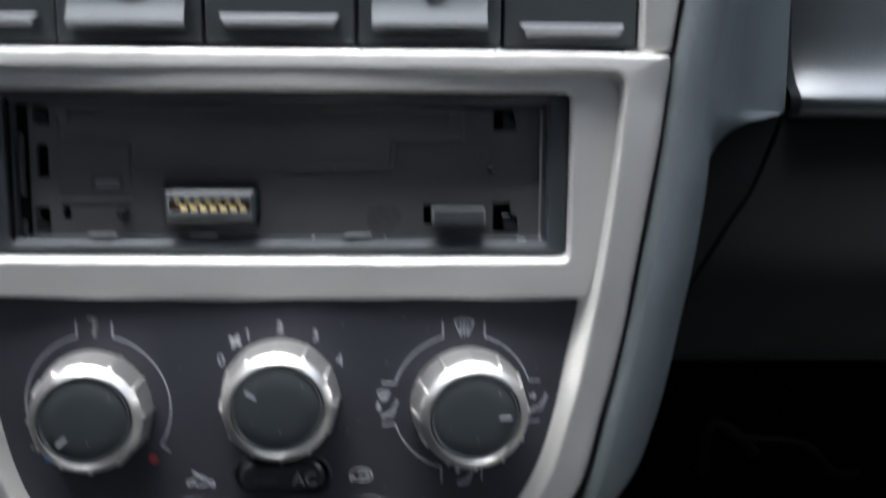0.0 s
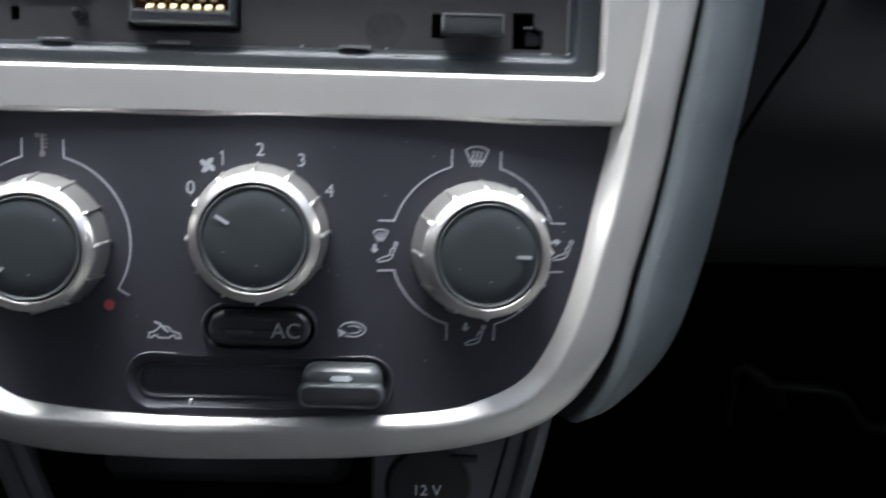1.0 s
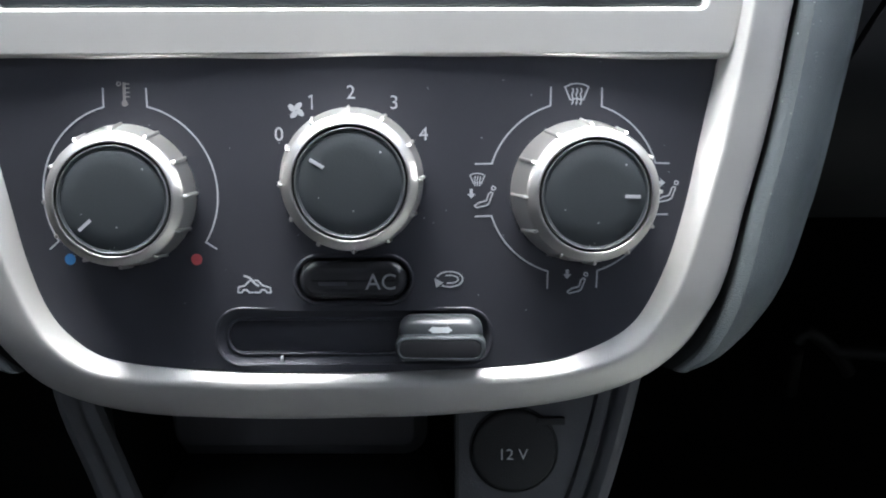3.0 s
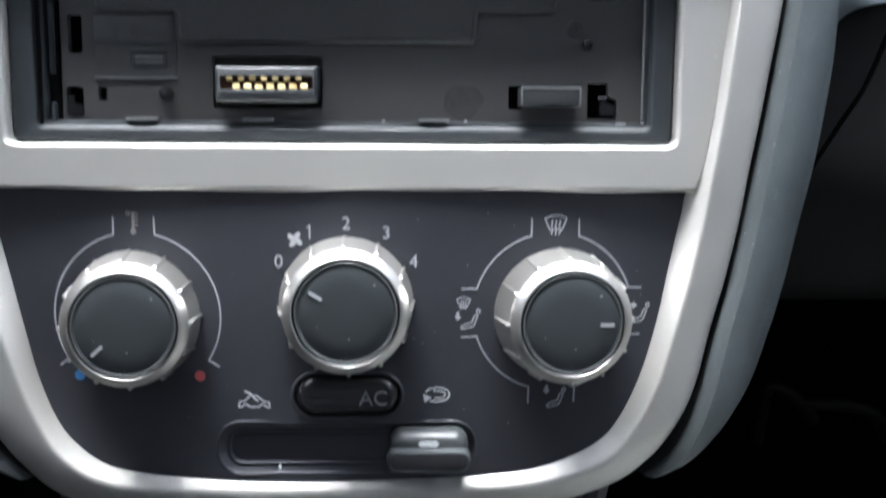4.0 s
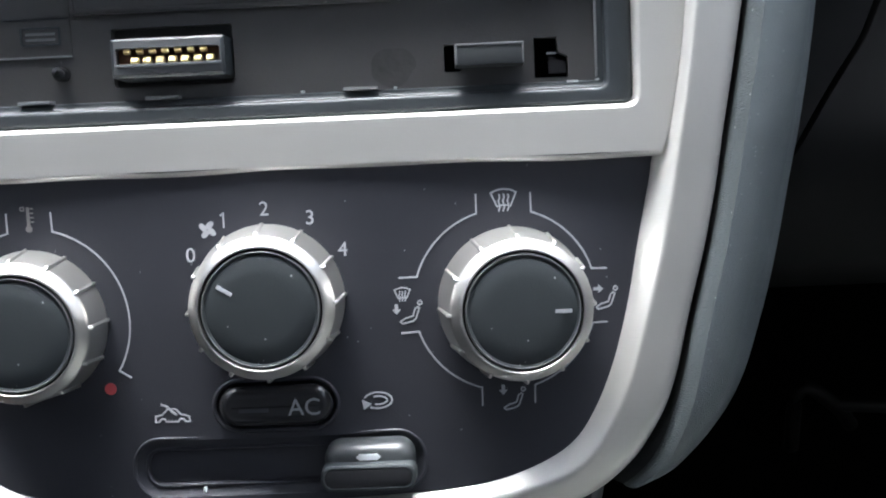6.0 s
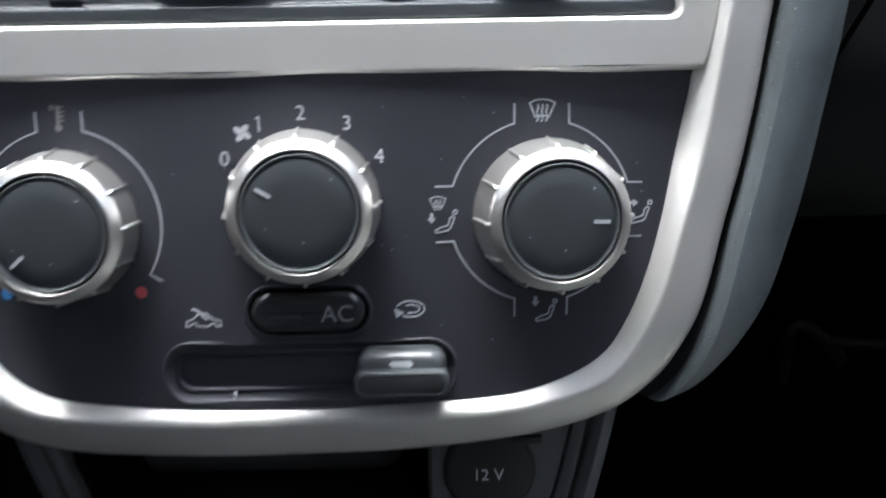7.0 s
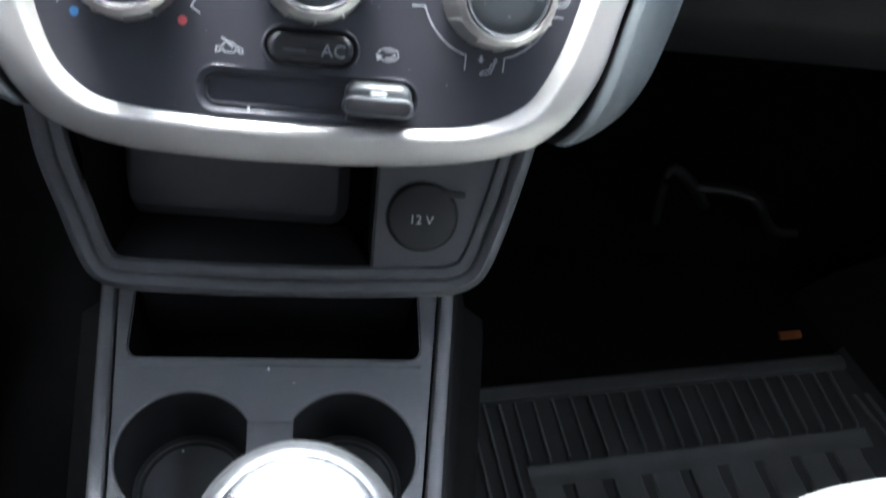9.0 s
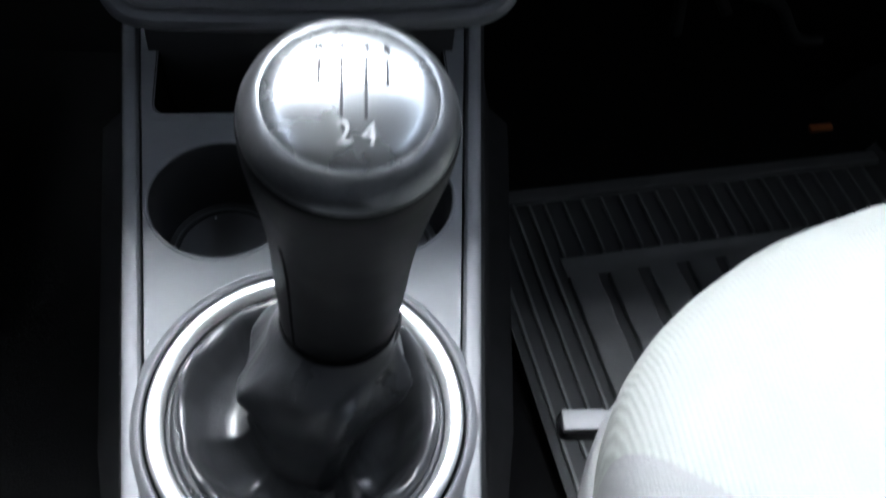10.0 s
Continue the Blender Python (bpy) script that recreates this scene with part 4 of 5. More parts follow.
def build_console():
    con = thing("tunnel_console", CONSOLE, "grey plastic tunnel console with cubby and two cup holders", "centre console")
    vs = [-330, -240, -136, -63, 0, 30, 70, 100]
    outline = [(half_width(v) - 8.6, v) for v in vs] + [(-half_width(v, -1) + 8.6, v) for v in vs[::-1]]
    cubby = rounded(-67.5, 66.5, 1.0, 92.0, 6.0, 4)
    neck = math.degrees(math.asin(15.5 / 29.8))
    cups = [[(-37.0 + 29.8 * math.cos(radians(a)), -45.8 + 29.8 * math.sin(radians(a))) for a in np.linspace(neck, 360 - neck, 40)]
            + [(32.6 + 29.8 * math.cos(radians(a)), -45.8 + 29.8 * math.sin(radians(a))) for a in np.linspace(180 + neck, 540 - neck, 40)]]
    well = circle(-2.6, -146, 52, 72)

    def top_plate():
        # plate() works in x-z with y to the back; turn it so that the plate lies flat, face up
        bm = plate(outline, [cubby, *cups, well], 0, 6)
        for v in bm.verts:
            v.co = (v.co.x, v.co.z, -v.co.y)
        return bm

    part("top", top_plate(), CONSOLE_GREY, con, "grey grained top surface")
    for s in (-1, 1):
        rows = []
        for v in vs:
            h = half_width(v, s)
            rows.append([(s * (h - 7.3), v, -5), (s * (h - 7.3), v, -1.6), (s * (h - 6.9), v, 0.4), (s * (h - 6.2), v, 1.6), (s * (h - 4.6), v, 2.0), (s * (h - 2.0), v, 1.6), (s * (h - 0.7), v, 0.3), (s * h, v, -2), (s * (h + (4 if s > 0 else 8)), v, -50), (s * (h + (8 if s > 0 else 15)), v, -135)])
        part("side_rail", loft(rows, False), CONSOLE_GREY, con, "raised rounded side rail")
    for s, u in ((1, -37.0), (-1, 32.6)):

        def cup_wall(profile):
            """A round wall that dips where the two cups open into each other."""
            loops = []
            for r, h in profile:
                ring = []
                for k in range(72):
                    a = 2 * math.pi * k / 72
                    d = math.degrees(math.acos(max(-1, min(1, s * math.cos(a)))))
                    dip = 6.0 * max(0.0, min(1.0, (36 - d) / 14)) ** 0.8
                    ring.append((u + r * math.cos(a), -45.8 + r * math.sin(a), min(h, 0.6 - dip) if dip else h))
                loops.append(ring)
            return loft(loops)

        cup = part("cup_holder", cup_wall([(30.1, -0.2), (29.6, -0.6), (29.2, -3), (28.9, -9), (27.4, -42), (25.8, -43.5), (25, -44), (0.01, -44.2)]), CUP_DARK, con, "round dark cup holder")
        part("rim", cup_wall([(31.4, -0.4), (31.2, 0.3), (30.6, 0.6), (30.0, 0.3), (29.6, -1.2)]), CONSOLE_GREY, cup)
        # floor paler than the walls: the light on it is put into colour
        part("cup_floor", lathe([(25.6, -43.5), (24.0, -43.9), (0.01, -43.9)], 48, "z", (u, -45.8, 0)), TRAY, cup, "cup holder floor in a lighter grey for the light on it")
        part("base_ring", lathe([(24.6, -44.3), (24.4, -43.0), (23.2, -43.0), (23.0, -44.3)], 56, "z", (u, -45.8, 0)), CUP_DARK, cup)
    # sunken bridge between the cups
    part("cup_bridge", loft([[(u, v, 0.2 - 6.0 * max(0.0, math.cos(math.pi * (v + 45.8) / 33)) ** 0.7 * (1 - 0.2 * abs(u) / 12)) for v in np.linspace(-62.2, -29.4, 20)] for u in np.linspace(-12.0, 8.0, 9)], False), CONSOLE_GREY, con, "sunken bridge between the cup holders")
    # the cubby's inside is near black: its shade is in the colour
    cub = bmesh.new()
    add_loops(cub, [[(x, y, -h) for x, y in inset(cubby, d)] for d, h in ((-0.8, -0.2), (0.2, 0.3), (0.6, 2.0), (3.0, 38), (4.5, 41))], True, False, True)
    part("cubby", cub, PIT, con, "deep open cubby coloured black for its shade")
    part("cubby_back", loft([[(u, v, h) for v, h in ((38, -48), (40, 10), (42, 16), (60, 16), (60, -48))] for u in (-72, 71)], True, True, True), CUP_DARK, con, "dark rear wall of the cubby")
    part("lip_strip", loft([[(u, v, h) for v, h in ((1.6, -3), (1.2, 0.2), (0.2, 1.0), (-2.0, 1.1), (-3.4, 0.2))] for u in np.linspace(-67, 66.5, 12)], False), CONSOLE_GREY, con)
    part("lint_fleck", a_box(-44.2, -43.2, -26.4, -25.4, -43.8, -43.2, 0.2), WHITE_INK, con, "white speck on the cup floor")
    part("lint_fleck", a_box(-4.4, -3.4, -5.6, -4.2, 0.6, 1.6, 0.3), WHITE_INK, con, "white lint fleck")
    # raised collar and bright ring round the gaiter
    base = lathe([(65.4, -0.5), (64.6, 0.4), (63.8, 1.4), (62.8, 2.8), (61.9, 3.9), (61.0, 4.6), (60.2, 4.7), (59.6, 4.2), (59.3, 2.4)], 96, "z", (-2.6, -146, 0))
    part("gaiter_collar", base, TRAY, con, "soft raised collar round the gaiter")
    ring = part("gaiter_ring", lathe([(58.0, 2.0), (57.9, 4.9), (57.4, 5.7), (56.6, 6.1), (54.2, 6.1), (52.6, 5.4), (51.8, 4.2), (51.5, 1.0)], 120, "z", (-2.6, -146, 0)), RING, con, "bright satin aluminium ring")
    part("ring_gap", lathe([(59.6, 3.0), (59.2, 1.6), (58.4, 1.2), (57.9, 1.6)], 96, "z", (-2.6, -146, 0)), PIT, ring, "dark joint round the ring")
    part("ring_lip", lathe([(51.7, 0.5), (50.8, 2.4), (50.0, 2.9), (49.0, 3.2), (47.8, 2.6), (47.4, -3)], 96, "z", (-2.6, -146, 0)), LEATHER, ring)
    return con


build_console()


def build_gear_lever():
    lever = thing("gear_lever", pose(0.005, -0.158, H0 - 0.1765), "gear lever with black leather grip and aluminium cap", "gear lever")
    axis = pose(0, 0, 0, 13.5, 1.2, 0)        # leans slightly back and to the passenger
    grip = part("grip", lathe([(18.6, -21), (20.2, -20), (20.9, -16), (21.1, -8), (21.3, 0), (21.6, 10), (21.7, 24), (22.1, 40), (22.8, 52), (23.9, 64), (25.3, 76), (26.5, 86), (27.05, 92), (27.35, 97), (27.4, 100.6), (27.1, 101.6), (26.4, 102.0)], 80, "z"),
                GRIP, lever, "black leather-covered grip", axis)
    part("seam", loft([[(math.cos(a) * r, math.sin(a) * r, h) for a in (radians(222), radians(224), radians(226))] for r, h in ((21.2, -14), (21.75, 10), (21.85, 24), (22.25, 40), (22.95, 52), (24.05, 64))], False), PIT, grip)
    part("trim_ring", lathe([(26.3, 101.2), (26.9, 101.9), (27.0, 103.0), (26.6, 104.8), (25.9, 106.6), (24.6, 108.7), (22.9, 110.3), (21.7, 111.1), (21.1, 111.2), (20.8, 110.7)], 96, "z"), DARK_METAL, grip, "scuffed satin metal shoulder round the cap")
    cap = part("cap", lathe([(20.75, 110.0), (20.6, 111.1), (20.2, 111.6), (16.5, 113.05), (12.0, 114.5), (6.5, 115.5), (0.01, 115.9)], 96, "z"), ALU, grip, "domed satin aluminium cap with engraved shift pattern")

    def dome(x, y):
        r2 = x * x + y * y
        return 115.9 - r2 * 0.01045

    def groove(bm, pts, width):
        for (ax, ay), (bx, by) in zip(pts, pts[1:]):
            q = math.hypot(bx - ax, by - ay)
            nx, ny = -(by - ay) / q * width / 2, (bx - ax) / q * width / 2
            k = 5
            for s in range(k):
                p = [(ax + (bx - ax) * t / k, ay + (by - ay) * t / k) for t in (s, s + 1)]
                quad = [(p[0][0] + nx, p[0][1] + ny), (p[0][0] - nx, p[0][1] - ny), (p[1][0] - nx, p[1][1] - ny), (p[1][0] + nx, p[1][1] + ny)]
                bm.faces.new([bm.verts.new((x, y, dome(x, y) + 0.10)) for x, y in quad])

    def shift_lines(bm):
        for x, y0, y1 in ((-7.4, 0.0, 8.5), (-2.2, -8.8, 8.5), (3.4, -8.8, 8.5), (8.4, 0.0, 8.5)):
            groove(bm, [(x, y0), (x, y1)], 0.75)
        groove(bm, [(-7.4, 0.4), (8.4, 0.4)], 0.7)

    bm = bmesh.new()
    shift_lines(bm)
    part("shift_pattern", bm, ENGRAVED, cap, smooth=0)
    # 2 and 4 pale, the rest dark: the cap's reflection put into the tones
    for text, x, y in (("2", -1.6, -12.6), ("4", 4.2, -12.6), ("1", -2.2, 11.0), ("3", 3.4, 11.0), ("5", 8.4, 11.0), ("R", -7.4, 11.0)):
        lettering(text, 0.0056 if text in "24" else 0.0034, AC_PRINT if text in "24" else ENGRAVED, cap, mm(x, y, dome(x, y) + 0.22, math.degrees(math.atan(-0.0209 * y)), math.degrees(math.atan(0.0209 * x)), 0), "numeral")
    return lever


build_gear_lever()


def build_gaiter():
    """Slack leather gaiter: a bell round the lever, a dark cavity under it, a skirt up to the ring."""
    g = thing("gear_gaiter", pose(0, 0, 0), "slack black leather gear gaiter with deep folds", "gear gaiter")
    top = Vector((5, -156, 360 - 194))
    c = CONSOLE @ Vector((-0.0026, -0.146, 0.001))
    low = Vector((c.x * 1000, c.y * 1000, c.z * 1000))
    # radius, height over the ring, how much the front sinks there
    prof = smooth_curve([(20.8, 38, 0), (21.6, 34.5, 0), (23.6, 30.5, 0), (26.6, 26, 0), (29.4, 21.5, 0), (30.6, 17.5, 0.1), (28.6, 13, 0.3), (23.6, 8, 0.5), (20.5, 0, 1), (26.0, -8, 1), (34.5, -6, 0.9), (40.0, 0.0, 0.45), (43.5, 4.0, 0.1), (46.2, 4.6, 0), (48.4, 3.0, 0), (49.6, 0, 0)], 4)
    loops = []
    n = 160
    for i, (r, h, sink) in enumerate(prof):
        t = i / (len(prof) - 1)
        bell = max(0.0, 1 - abs(t - 0.33) / 0.22)
        skirt = max(0.0, min(1.0, (t - 0.5) / 0.15)) * max(0.0, min(1.0, (0.99 - t) / 0.15))
        ctr = top.lerp(low, min(1.0, 1 - h / 40 if h > 0 and t < 0.5 else 1.0))
        loop = []
        for k in range(n):
            a = 2 * math.pi * k / n
            front = max(0.0, math.cos(a - radians(285))) ** 0.6
            pleat = 1.6 * (1 - abs(math.sin(2.5 * a + 0.5 + 1.1 * math.sin(a) + 1.6 * t))) ** 1.5 - 0.5
            deep = noise.noise((1.9 * math.cos(a) + 3.1, 1.9 * math.sin(a), 2.2 * t))
            fine = noise.noise((8 * math.cos(a), 8 * math.sin(a), 5 * t))
            tongue = math.exp(-((a - radians(200)) / 0.42) ** 2)          # smooth panel on the driver's side
            rr = r * (1 + bell * (0.16 * pleat + 0.16 * deep) + skirt * 0.05 * deep) + (bell + skirt) * 0.7 * fine
            near = max(0.0, math.cos(a - radians(270)))
            rr *= 1 - 0.24 * bell * near
            crease = (1 - abs(math.sin(2 * a + 0.7 + 1.3 * t))) ** 4
            zz = low.z + 1.0 + h - 20.0 * sink * front + skirt * (1 - tongue) * (7.0 * deep + 5.0 * crease) + 3.5 * skirt * tongue + bell * (3.0 * pleat + 5.0 * deep + 7.0 * near)
            slope = rr * math.sin(a) * math.tan(radians(7)) * max(0.0, min(1.0, t * 1.3))
            rr = min(rr, 49.6)
            loop.append((ctr.x + rr * math.cos(a), ctr.y + rr * math.sin(a), zz + slope))
        loops.append(loop)
    part("leather", loft(loops), LEATHER, g, smooth=180)
    part("collar_band", lathe([(20.4, -5), (21.6, -3), (22.0, 0.5), (21.4, 3.0), (20.4, 3.6)], 64, "z", (5, -154, 161)), GRIP, g, "stitched upper band")
    # raised seam across the front of the skirt
    row = loops[int(len(loops) * 0.74)]
    path = [row[k % n] for k in range(int(n * 0.68), int(n * 0.80))]
    part("seam", loft([[(x + 0.7 * math.cos(b), y + 0.7 * math.sin(b), z + 0.5 + 0.5 * math.cos(b)) for b in (0, 2.1, 4.2)] for x, y, z in path], True, True, True), DASH, g, "raised seam of the leather")
    return g


build_gaiter()


# ================= footwell =================
def build_mat():
    MAT = pose(0.1365, -0.0025, 0.0045, 0, 0, 9.5)       # inner corner of the tread field
    mat = thing("floor_mat", MAT, "black ribbed rubber floor mat in the passenger footwell", "floor mat")
    # sheet with a raised rim; its outer side runs along the sill
    def outer(y):
        return 246 + 0.2 * (58 - y)

    prof = [(-420, 0), (-200, 0), (-60, 0), (20, 0), (58, 0), (61, 1.2), (62, -2)]
    rows = []
    for y, z in prof:
        rows.append([(x, y, z + (8 if k in (0, 9) else 0)) for k, x in enumerate((-46, -43, -40, 0, 60, 120, 180, outer(y) - 8, outer(y) - 4, outer(y)))])
    part("sheet", loft(rows, False), SHEET, mat, "base sheet in a darker tone for groove shade")
    part("front_edge", loft([[(x, y, z) for x in np.linspace(-40, 244, 12)] for y, z in ((48, 0), (49, 3.4), (53, 4.2), (58, 3.4), (59, 0))], False), RUBBER, mat, "raised cross bar")

    # same rubber lightened: the light that the raised ribs catch
    lit_rib_tone = material("lit_rubber_rib", (0.085, 0.0865, 0.088), 0.55, 0, 0.3, 800, 0.4, 25, 0.1, spec=0.3)

    def rib_mesh(length, w=0.9, h=2.2):
        return mesh_of("rib", loft([[(-w, y, 0), (-w * 0.8, y, hh), (w * 0.8, y, hh), (w, y, 0)] for y, hh in ((0, 0.3), (2, h), (length - 2, h), (length, 0.3))], False), lit_rib_tone)

    short, long_ = rib_mesh(45), rib_mesh(330, 1.0)
    for k in range(19):
        part("rib", short, lit_rib_tone, mat, m=mm(3 + 12.6 * k, 3, 0))
    for k in range(4):
        part("rib", long_, lit_rib_tone, mat, m=mm(-7 - 10.0 * k, -328 + 46 + 2 * k, 0))
    for k in range(2):
        part("rib", long_, lit_rib_tone, mat, m=mm(304 + 9.0 * k, -296, 0, 0, 0, 11.3))
    # raised tread: a head strip and long bars between grooves, gently waved along their length
    part("tread_head", loft([[(x, y, z) for x in np.linspace(-1, 232, 14)] for y, z in ((-13, 2.5), (-10, 2.5), (-3.0, 2.5), (-1.5, 3.3), (1.2, 3.1), (2.4, 0))], False), RUBBER, mat, "raised head strip of the tread")
    loops = []
    for y in np.linspace(-13, -330, 46):
        z = 2.5 + 0.8 * math.sin((y + 13) / 28 * 2 * math.pi)
        loops.append([(-9.6, y, 0), (-9.2, y, z - 0.7), (-8.4, y, z), (8.4, y, z), (9.2, y, z - 0.7), (9.6, y, 0)])
    bar = mesh_of("tread_bar", loft(loops, False), RUBBER)
    for k in range(9):
        part("tread_bar", bar, RUBBER, mat, m=mm(9.0 + 25.4 * k, 0, 0))
    tag = single("orange_tag", a_box(-8.5, 8.5, -3.0, 3.0, -1.4, 1.4, 1.3), ORANGE, pose(0.3195, 0.092, 0.031, 24, 0, 10), "small orange plastic tag on the floor mat edge", "tag")
    return mat


build_mat()


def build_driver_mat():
    mat = thing("floor_mat", pose(-0.40, -0.20, 0.0045), "black ribbed rubber floor mat in the driver footwell, coloured for shade", "floor mat")
    # sheet and ribs take near-black tones in place of the footwell's shade
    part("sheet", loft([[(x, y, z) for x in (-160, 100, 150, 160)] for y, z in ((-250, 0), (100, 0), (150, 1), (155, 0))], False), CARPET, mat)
    rib = mesh_of("rib", loft([[(-1.8, y, 0), (-1.0, y, h), (1.0, y, h), (1.8, y, 0)] for y, h in ((-240, 0.3), (-236, 3), (140, 3), (144, 0.3))], False), SHADED_BLACK)
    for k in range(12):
        part("rib", rib, SHADED_BLACK, mat, m=mm(140 - 11 * k, 0, 0))


build_driver_mat()


# grey for the bar's brightly lit top; the light is in the colour
BAR_LIT = material("lit_bar_top_grey", (0.075, 0.077, 0.08), 0.45, 0.2, 0.2, 900, 0.25, 80)
SEAT_SEAM = ((99, -200, -230), (0.69, 0.72, -0.02))        # a point and the normal of the cross seam


def build_seat():
    seat = thing("passenger_seat", pose(0, 0, H0), "pale fabric passenger seat cushion with a rounded front corner, sunlit", "car seat")
    edge = [(92, -720), (93, -500), (95, -320), (97, -250), (98.5, -213), (103.5, -188), (112, -167), (127, -147.5), (145, -130.5), (160, -119), (180, -106), (200, -96.5), (220, -88.5), (250, -79), (330, -68), (420, -69),
            (520, -90), (570, -150), (580, -250), (580, -720)]
    out = smooth_curve(edge, 6)
    out = out[::-1]                          # counter-clockwise
    layers = [(1.5, -262), (0.3, -240), (0, -230), (1.0, -220), (4, -211), (10, -204), (20, -198), (40, -193), (75, -190), (120, -188)]

    def loop(d, z):
        cx, cy = 320, -480
        res = []
        for x, y in out:
            q = math.hypot(x - cx, y - cy)
            res.append((x + (cx - x) * d / q, y + (cy - y) * d / q, z))
        return res

    def panel(front):
        bm = loft([loop(d, z) for d, z in layers], True, False, True)
        everything = [*bm.verts, *bm.edges, *bm.faces]
        bmesh.ops.bisect_plane(bm, geom=everything, plane_co=SEAT_SEAM[0], plane_no=(SEAT_SEAM[1] if front else tuple(-c for c in SEAT_SEAM[1])), clear_inner=True, dist=1e-4)
        return bm

    part("cushion_front", panel(True), FABRIC, seat, "pale ribbed cloth over the front of the cushion", smooth=180)
    part("cushion_rear", panel(False), FABRIC_GREY, seat, "plain pale cloth behind the cross seam", smooth=180)
    part("side_panel", loft([loop(d, z) for d, z in ((8, -345), (2, -310), (-1.6, -276), (-1.8, -262), (-0.6, -257), (2.0, -255))], True, True, False), FABRIC_GREY, seat, "grey lower side of the cushion")
    piping = [loop(0.2 + 1.6 * math.cos(a), -262 + 1.6 * math.sin(a)) for a in (radians(200), radians(270), radians(0), radians(90), radians(160))]
    part("piping", loft(piping), FABRIC_GREY, seat)
    bar = thing("seat_slide_bar", pose(0.104, -0.139, H0 - 0.300), "flat black seat adjustment bar, its top coloured grey for light", "seat lever")
    part("bar", loft([[(x, y, z) for y, z in rounded(-9.5 + d, 2.5 - d, -5 + d, 5 - d, 2, 4)] for x, d in ((0, 2), (1.5, 0.4), (4, 0), (150, 0))], True, True, True), BUTTON_BLACK, bar)
    # pale strip paints the light on top of the black bar
    part("top_strip", a_box(1.5, 150, -8.6, 1.8, 4.6, 5.6, 0.3), BAR_LIT, bar, "upper face in grey for the light on it")
    return seat


build_seat()


def build_cables():
    """Dim cable loom hanging at the bulkhead."""
    loom = thing("cable_loom", pose(0, 0, 0), "grey sleeved cable loom hanging in the footwell", "cable loom")
    runs = ([(0.247, 0.20, 0.022), (0.243, 0.20, 0.075), (0.266, 0.20, 0.06), (0.28, 0.20, 0.041)],
            [(0.266, 0.20, 0.06), (0.312, 0.20, 0.053), (0.339, 0.20, 0.022), (0.36, 0.20, 0.02)])
    for pts in runs:
        path = smooth_curve(pts, 6)
        loops = []
        for i, p in enumerate(path):
            d = Vector(path[min(i + 1, len(path) - 1)]) - Vector(path[max(i - 1, 0)])
            q = d.to_track_quat("Z", "Y").to_matrix()
            loops.append([tuple(1000 * (Vector(p) + q @ Vector((0.0045 * math.cos(a), 0.0045 * math.sin(a), 0)))) for a in (2 * math.pi * k / 10 for k in range(10))])
        part("sleeve", loft(loops, True, True, True), CABLE, loom)


build_cables()


TUNNEL = material("dark_grey_tunnel_carpet", (0.021, 0.0212, 0.0218), 0.95, 0, 0.8, 1300, 0.35, 70, 0.03, spec=0.1)
SILL = material("dark_grey_carpet", (0.007, 0.007, 0.0073), 0.95, 0, 0.8, 1500, 0.3, 60, 0.03, spec=0.1)


# ================= car body round it =================
def slab(name, x0, x1, y0, y1, z0, z1, mat, label, category):
    return single(name, a_box(x0, x1, y0, y1, z0, z1), mat, HERE, label, category, kind="structure")


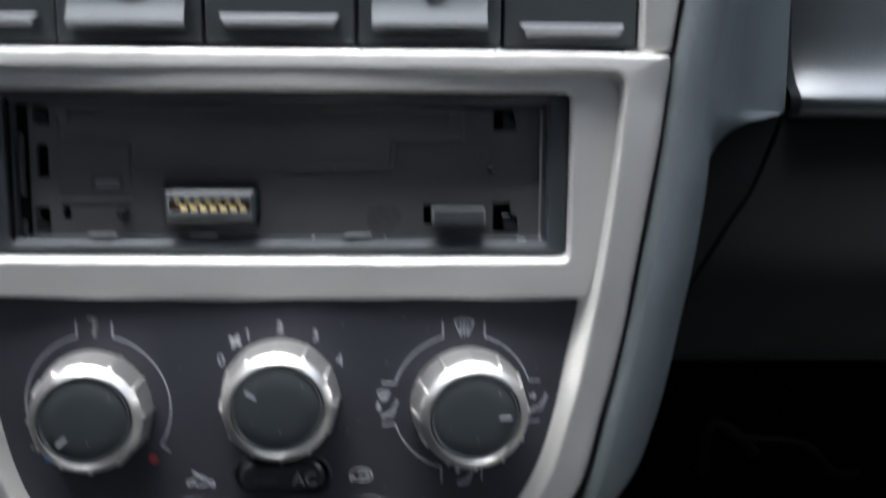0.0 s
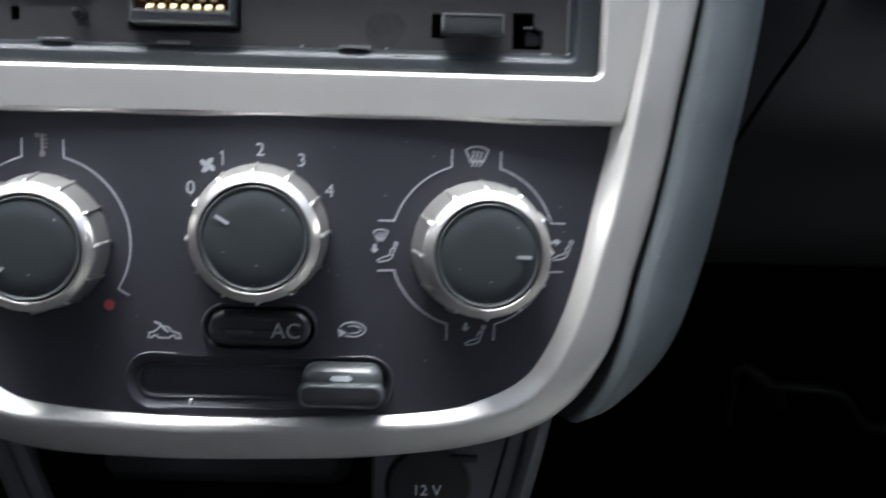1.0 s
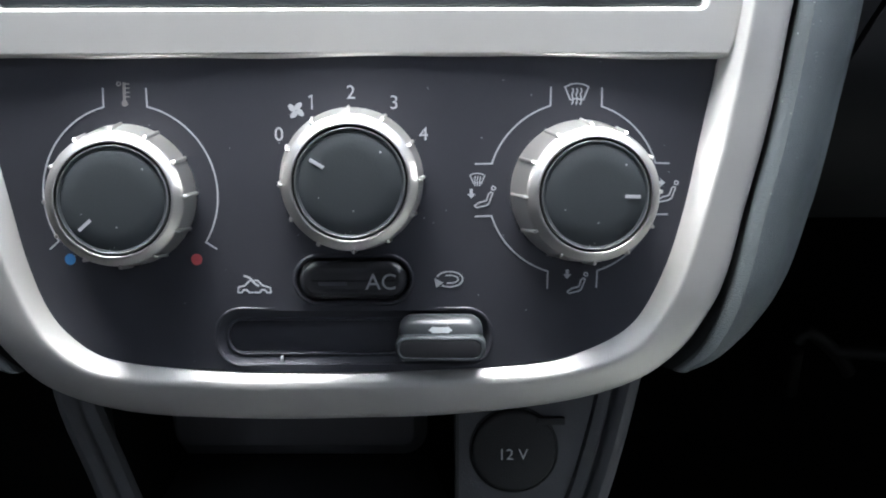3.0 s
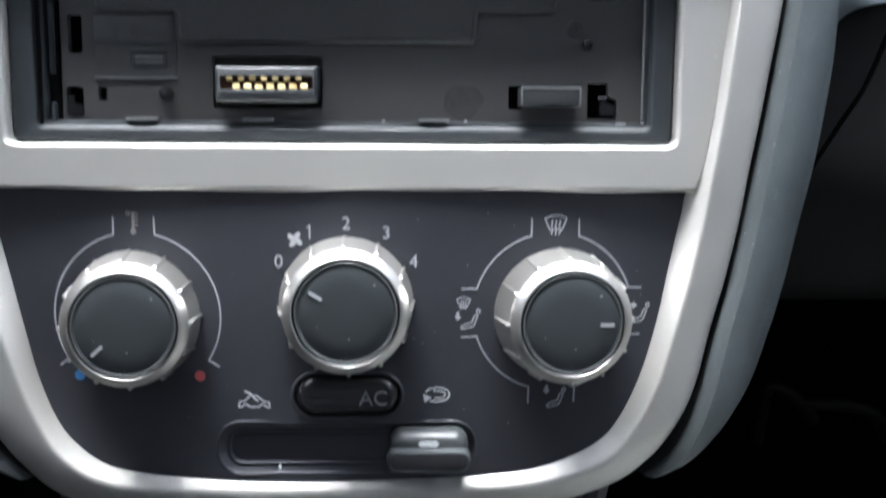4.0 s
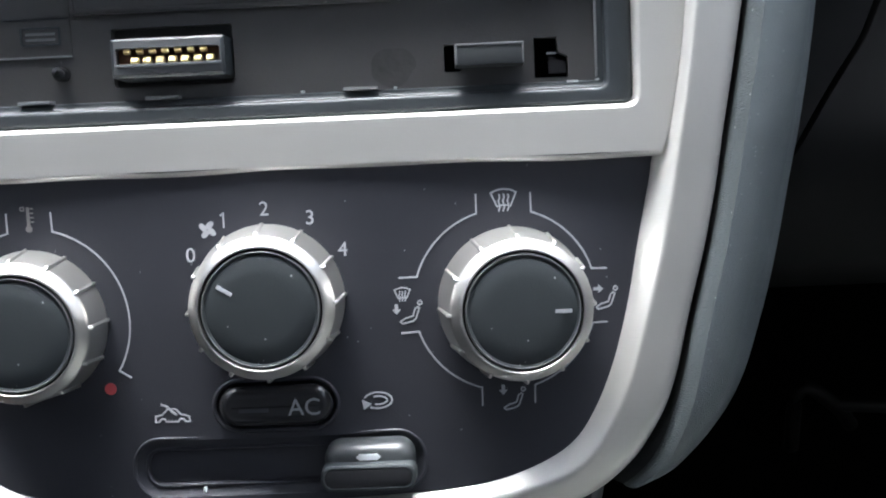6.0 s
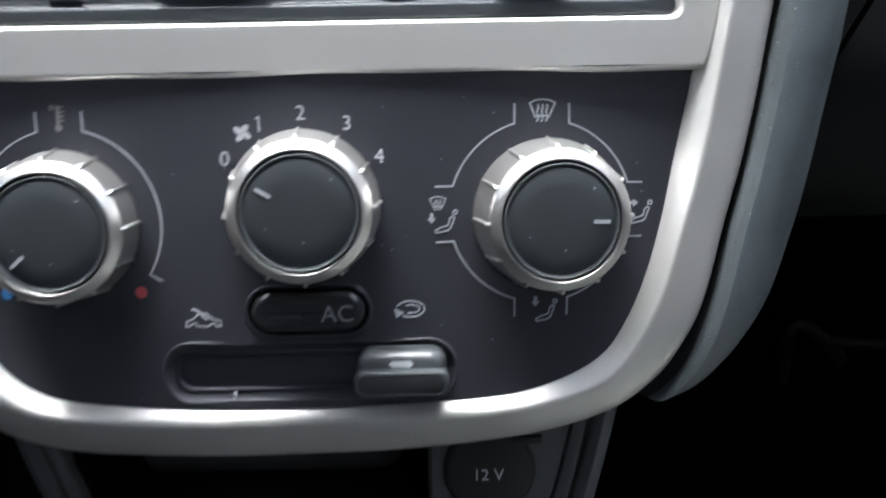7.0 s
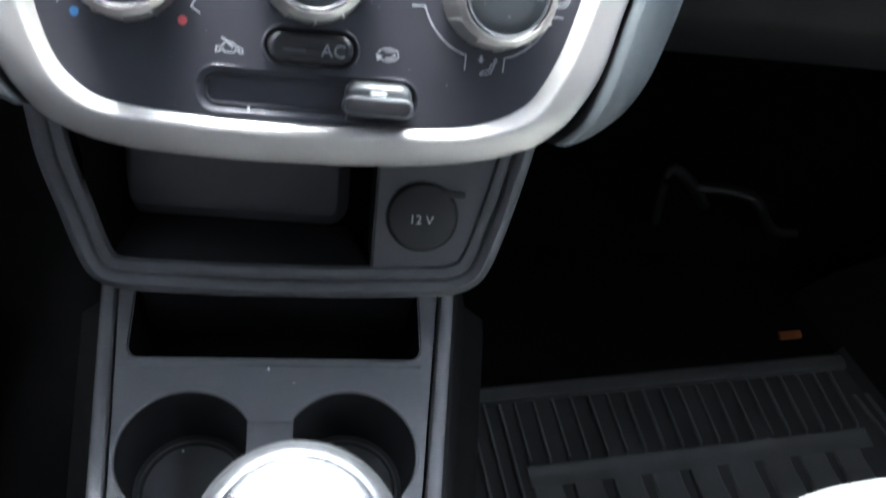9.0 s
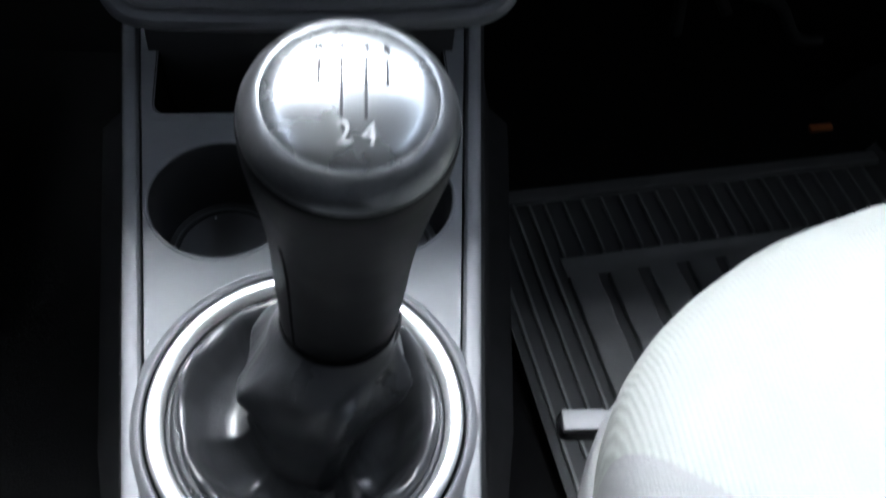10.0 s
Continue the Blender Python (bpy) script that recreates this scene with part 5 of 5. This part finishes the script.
single("inner_sill", loft([[(min(690.0, 358 + (125 - y) * 0.39 + dx), y, z) for dx, z in ((0, 2), (6, 14), (22, 34), (60, 60), (330, 80), (330, 2))] for y in (150, 60, -80, -300)], True, True, True), SILL, HERE,
       "dark grey carpeted sill beside the passenger mat", "wall", kind="structure")
for side in (-1, 1):
    rows_ = []
    for v in (100, 20, -60, -140, -240, -330):
        h = half_width(v, side)
        rows_.append([(side * (h + dx), v, z) for dx, z in ((-3.0, -6), (3.0, -14), (7.0, -40), (12.0, -80), (20.0, -112), (34.0, -128), (40.0, -160))])
    single("tunnel_flank", loft(rows_, False), TUNNEL, CONSOLE, "dark grey carpet on the flank of the tunnel", "carpet", kind="structure", smooth=180)
slab("floor", -720, 720, -950, 330, -20, 3, CARPET, "black carpeted car floor, darkened for shade", "floor")
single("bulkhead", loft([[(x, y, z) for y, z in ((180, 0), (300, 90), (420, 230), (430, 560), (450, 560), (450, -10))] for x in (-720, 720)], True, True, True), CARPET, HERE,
       "black carpeted toe board and bulkhead, darkened for shade", "wall", kind="structure")
# unseen dash tops; the driver's hood is added to shade the floor
for name_, x0, x1, prof_ in (("dash_top", -180, 180, ((96, 510), (104, 526), (130, 552), (190, 575), (300, 592), (560, 590), (560, 560), (170, 470))),
                             ("dash_top_passenger", 180, 715, ((178, 470), (190, 500), (230, 540), (320, 578), (560, 590), (560, 560), (260, 460))),
                             ("dash_light_hood", -715, -200, ((60, 560), (58, 590), (75, 612), (130, 624), (230, 622), (330, 600), (560, 590), (560, 560), (260, 460), (150, 520)))):
    single(name_, loft([[(x, y, z) for y, z in prof_] for x in (x0, x1)], True, True, True), DASH, HERE, "unseen dark grained dashboard top, shaped for the light", "dashboard", kind="structure")
# unseen door walls; their heights are set to block light from the sides
for side, nm in ((-1, "door_1"), (1, "door_2")):
    x0, x1 = sorted((side * 660, side * 720))
    slab(nm, x0, x1, -900, 560, -20, 960 if side < 0 else 920, TRIM, "unseen grey door wall, raised to cut the side light", "door")
for side, nm in ((-1, "pillar_1"), (1, "pillar_2")):
    a = side * 650
    single(nm, loft([[(a + dx, y + dy, z) for dx, dy in ((-25, -40), (25, -40), (25, 40), (-25, 40))] for y, z in ((560, 560), (200, 1080))], True, True, True), TRIM, HERE,
           "grey windscreen pillar", "pillar", kind="structure")
    # unseen panel added to keep light from the rear side windows out
    x0, x1 = sorted((side * 660, side * 720))
    slab(nm + "_rear", x0, x1, -900, -520, 930, 1080, TRIM, "unseen grey panel closing the rear side windows against light", "pillar")
# unseen roof; its front edge limits how steeply windscreen light falls
slab("ceiling", -700, 700, -900, 200, 1080, 1110, HEADLINER, "unseen grey headliner, front edge set to shape the light", "ceiling")
# unseen wall, added to stop light from behind
slab("rear_wall", -700, 700, -930, -900, -20, 1110, TRIM, "unseen dark wall closing the rear against light", "wall")
single("ground", a_box(-400000, 400000, -400000, 400000, -420, -300), ASPHALT, HERE, "plain asphalt ground under the car", "ground", kind="structure")
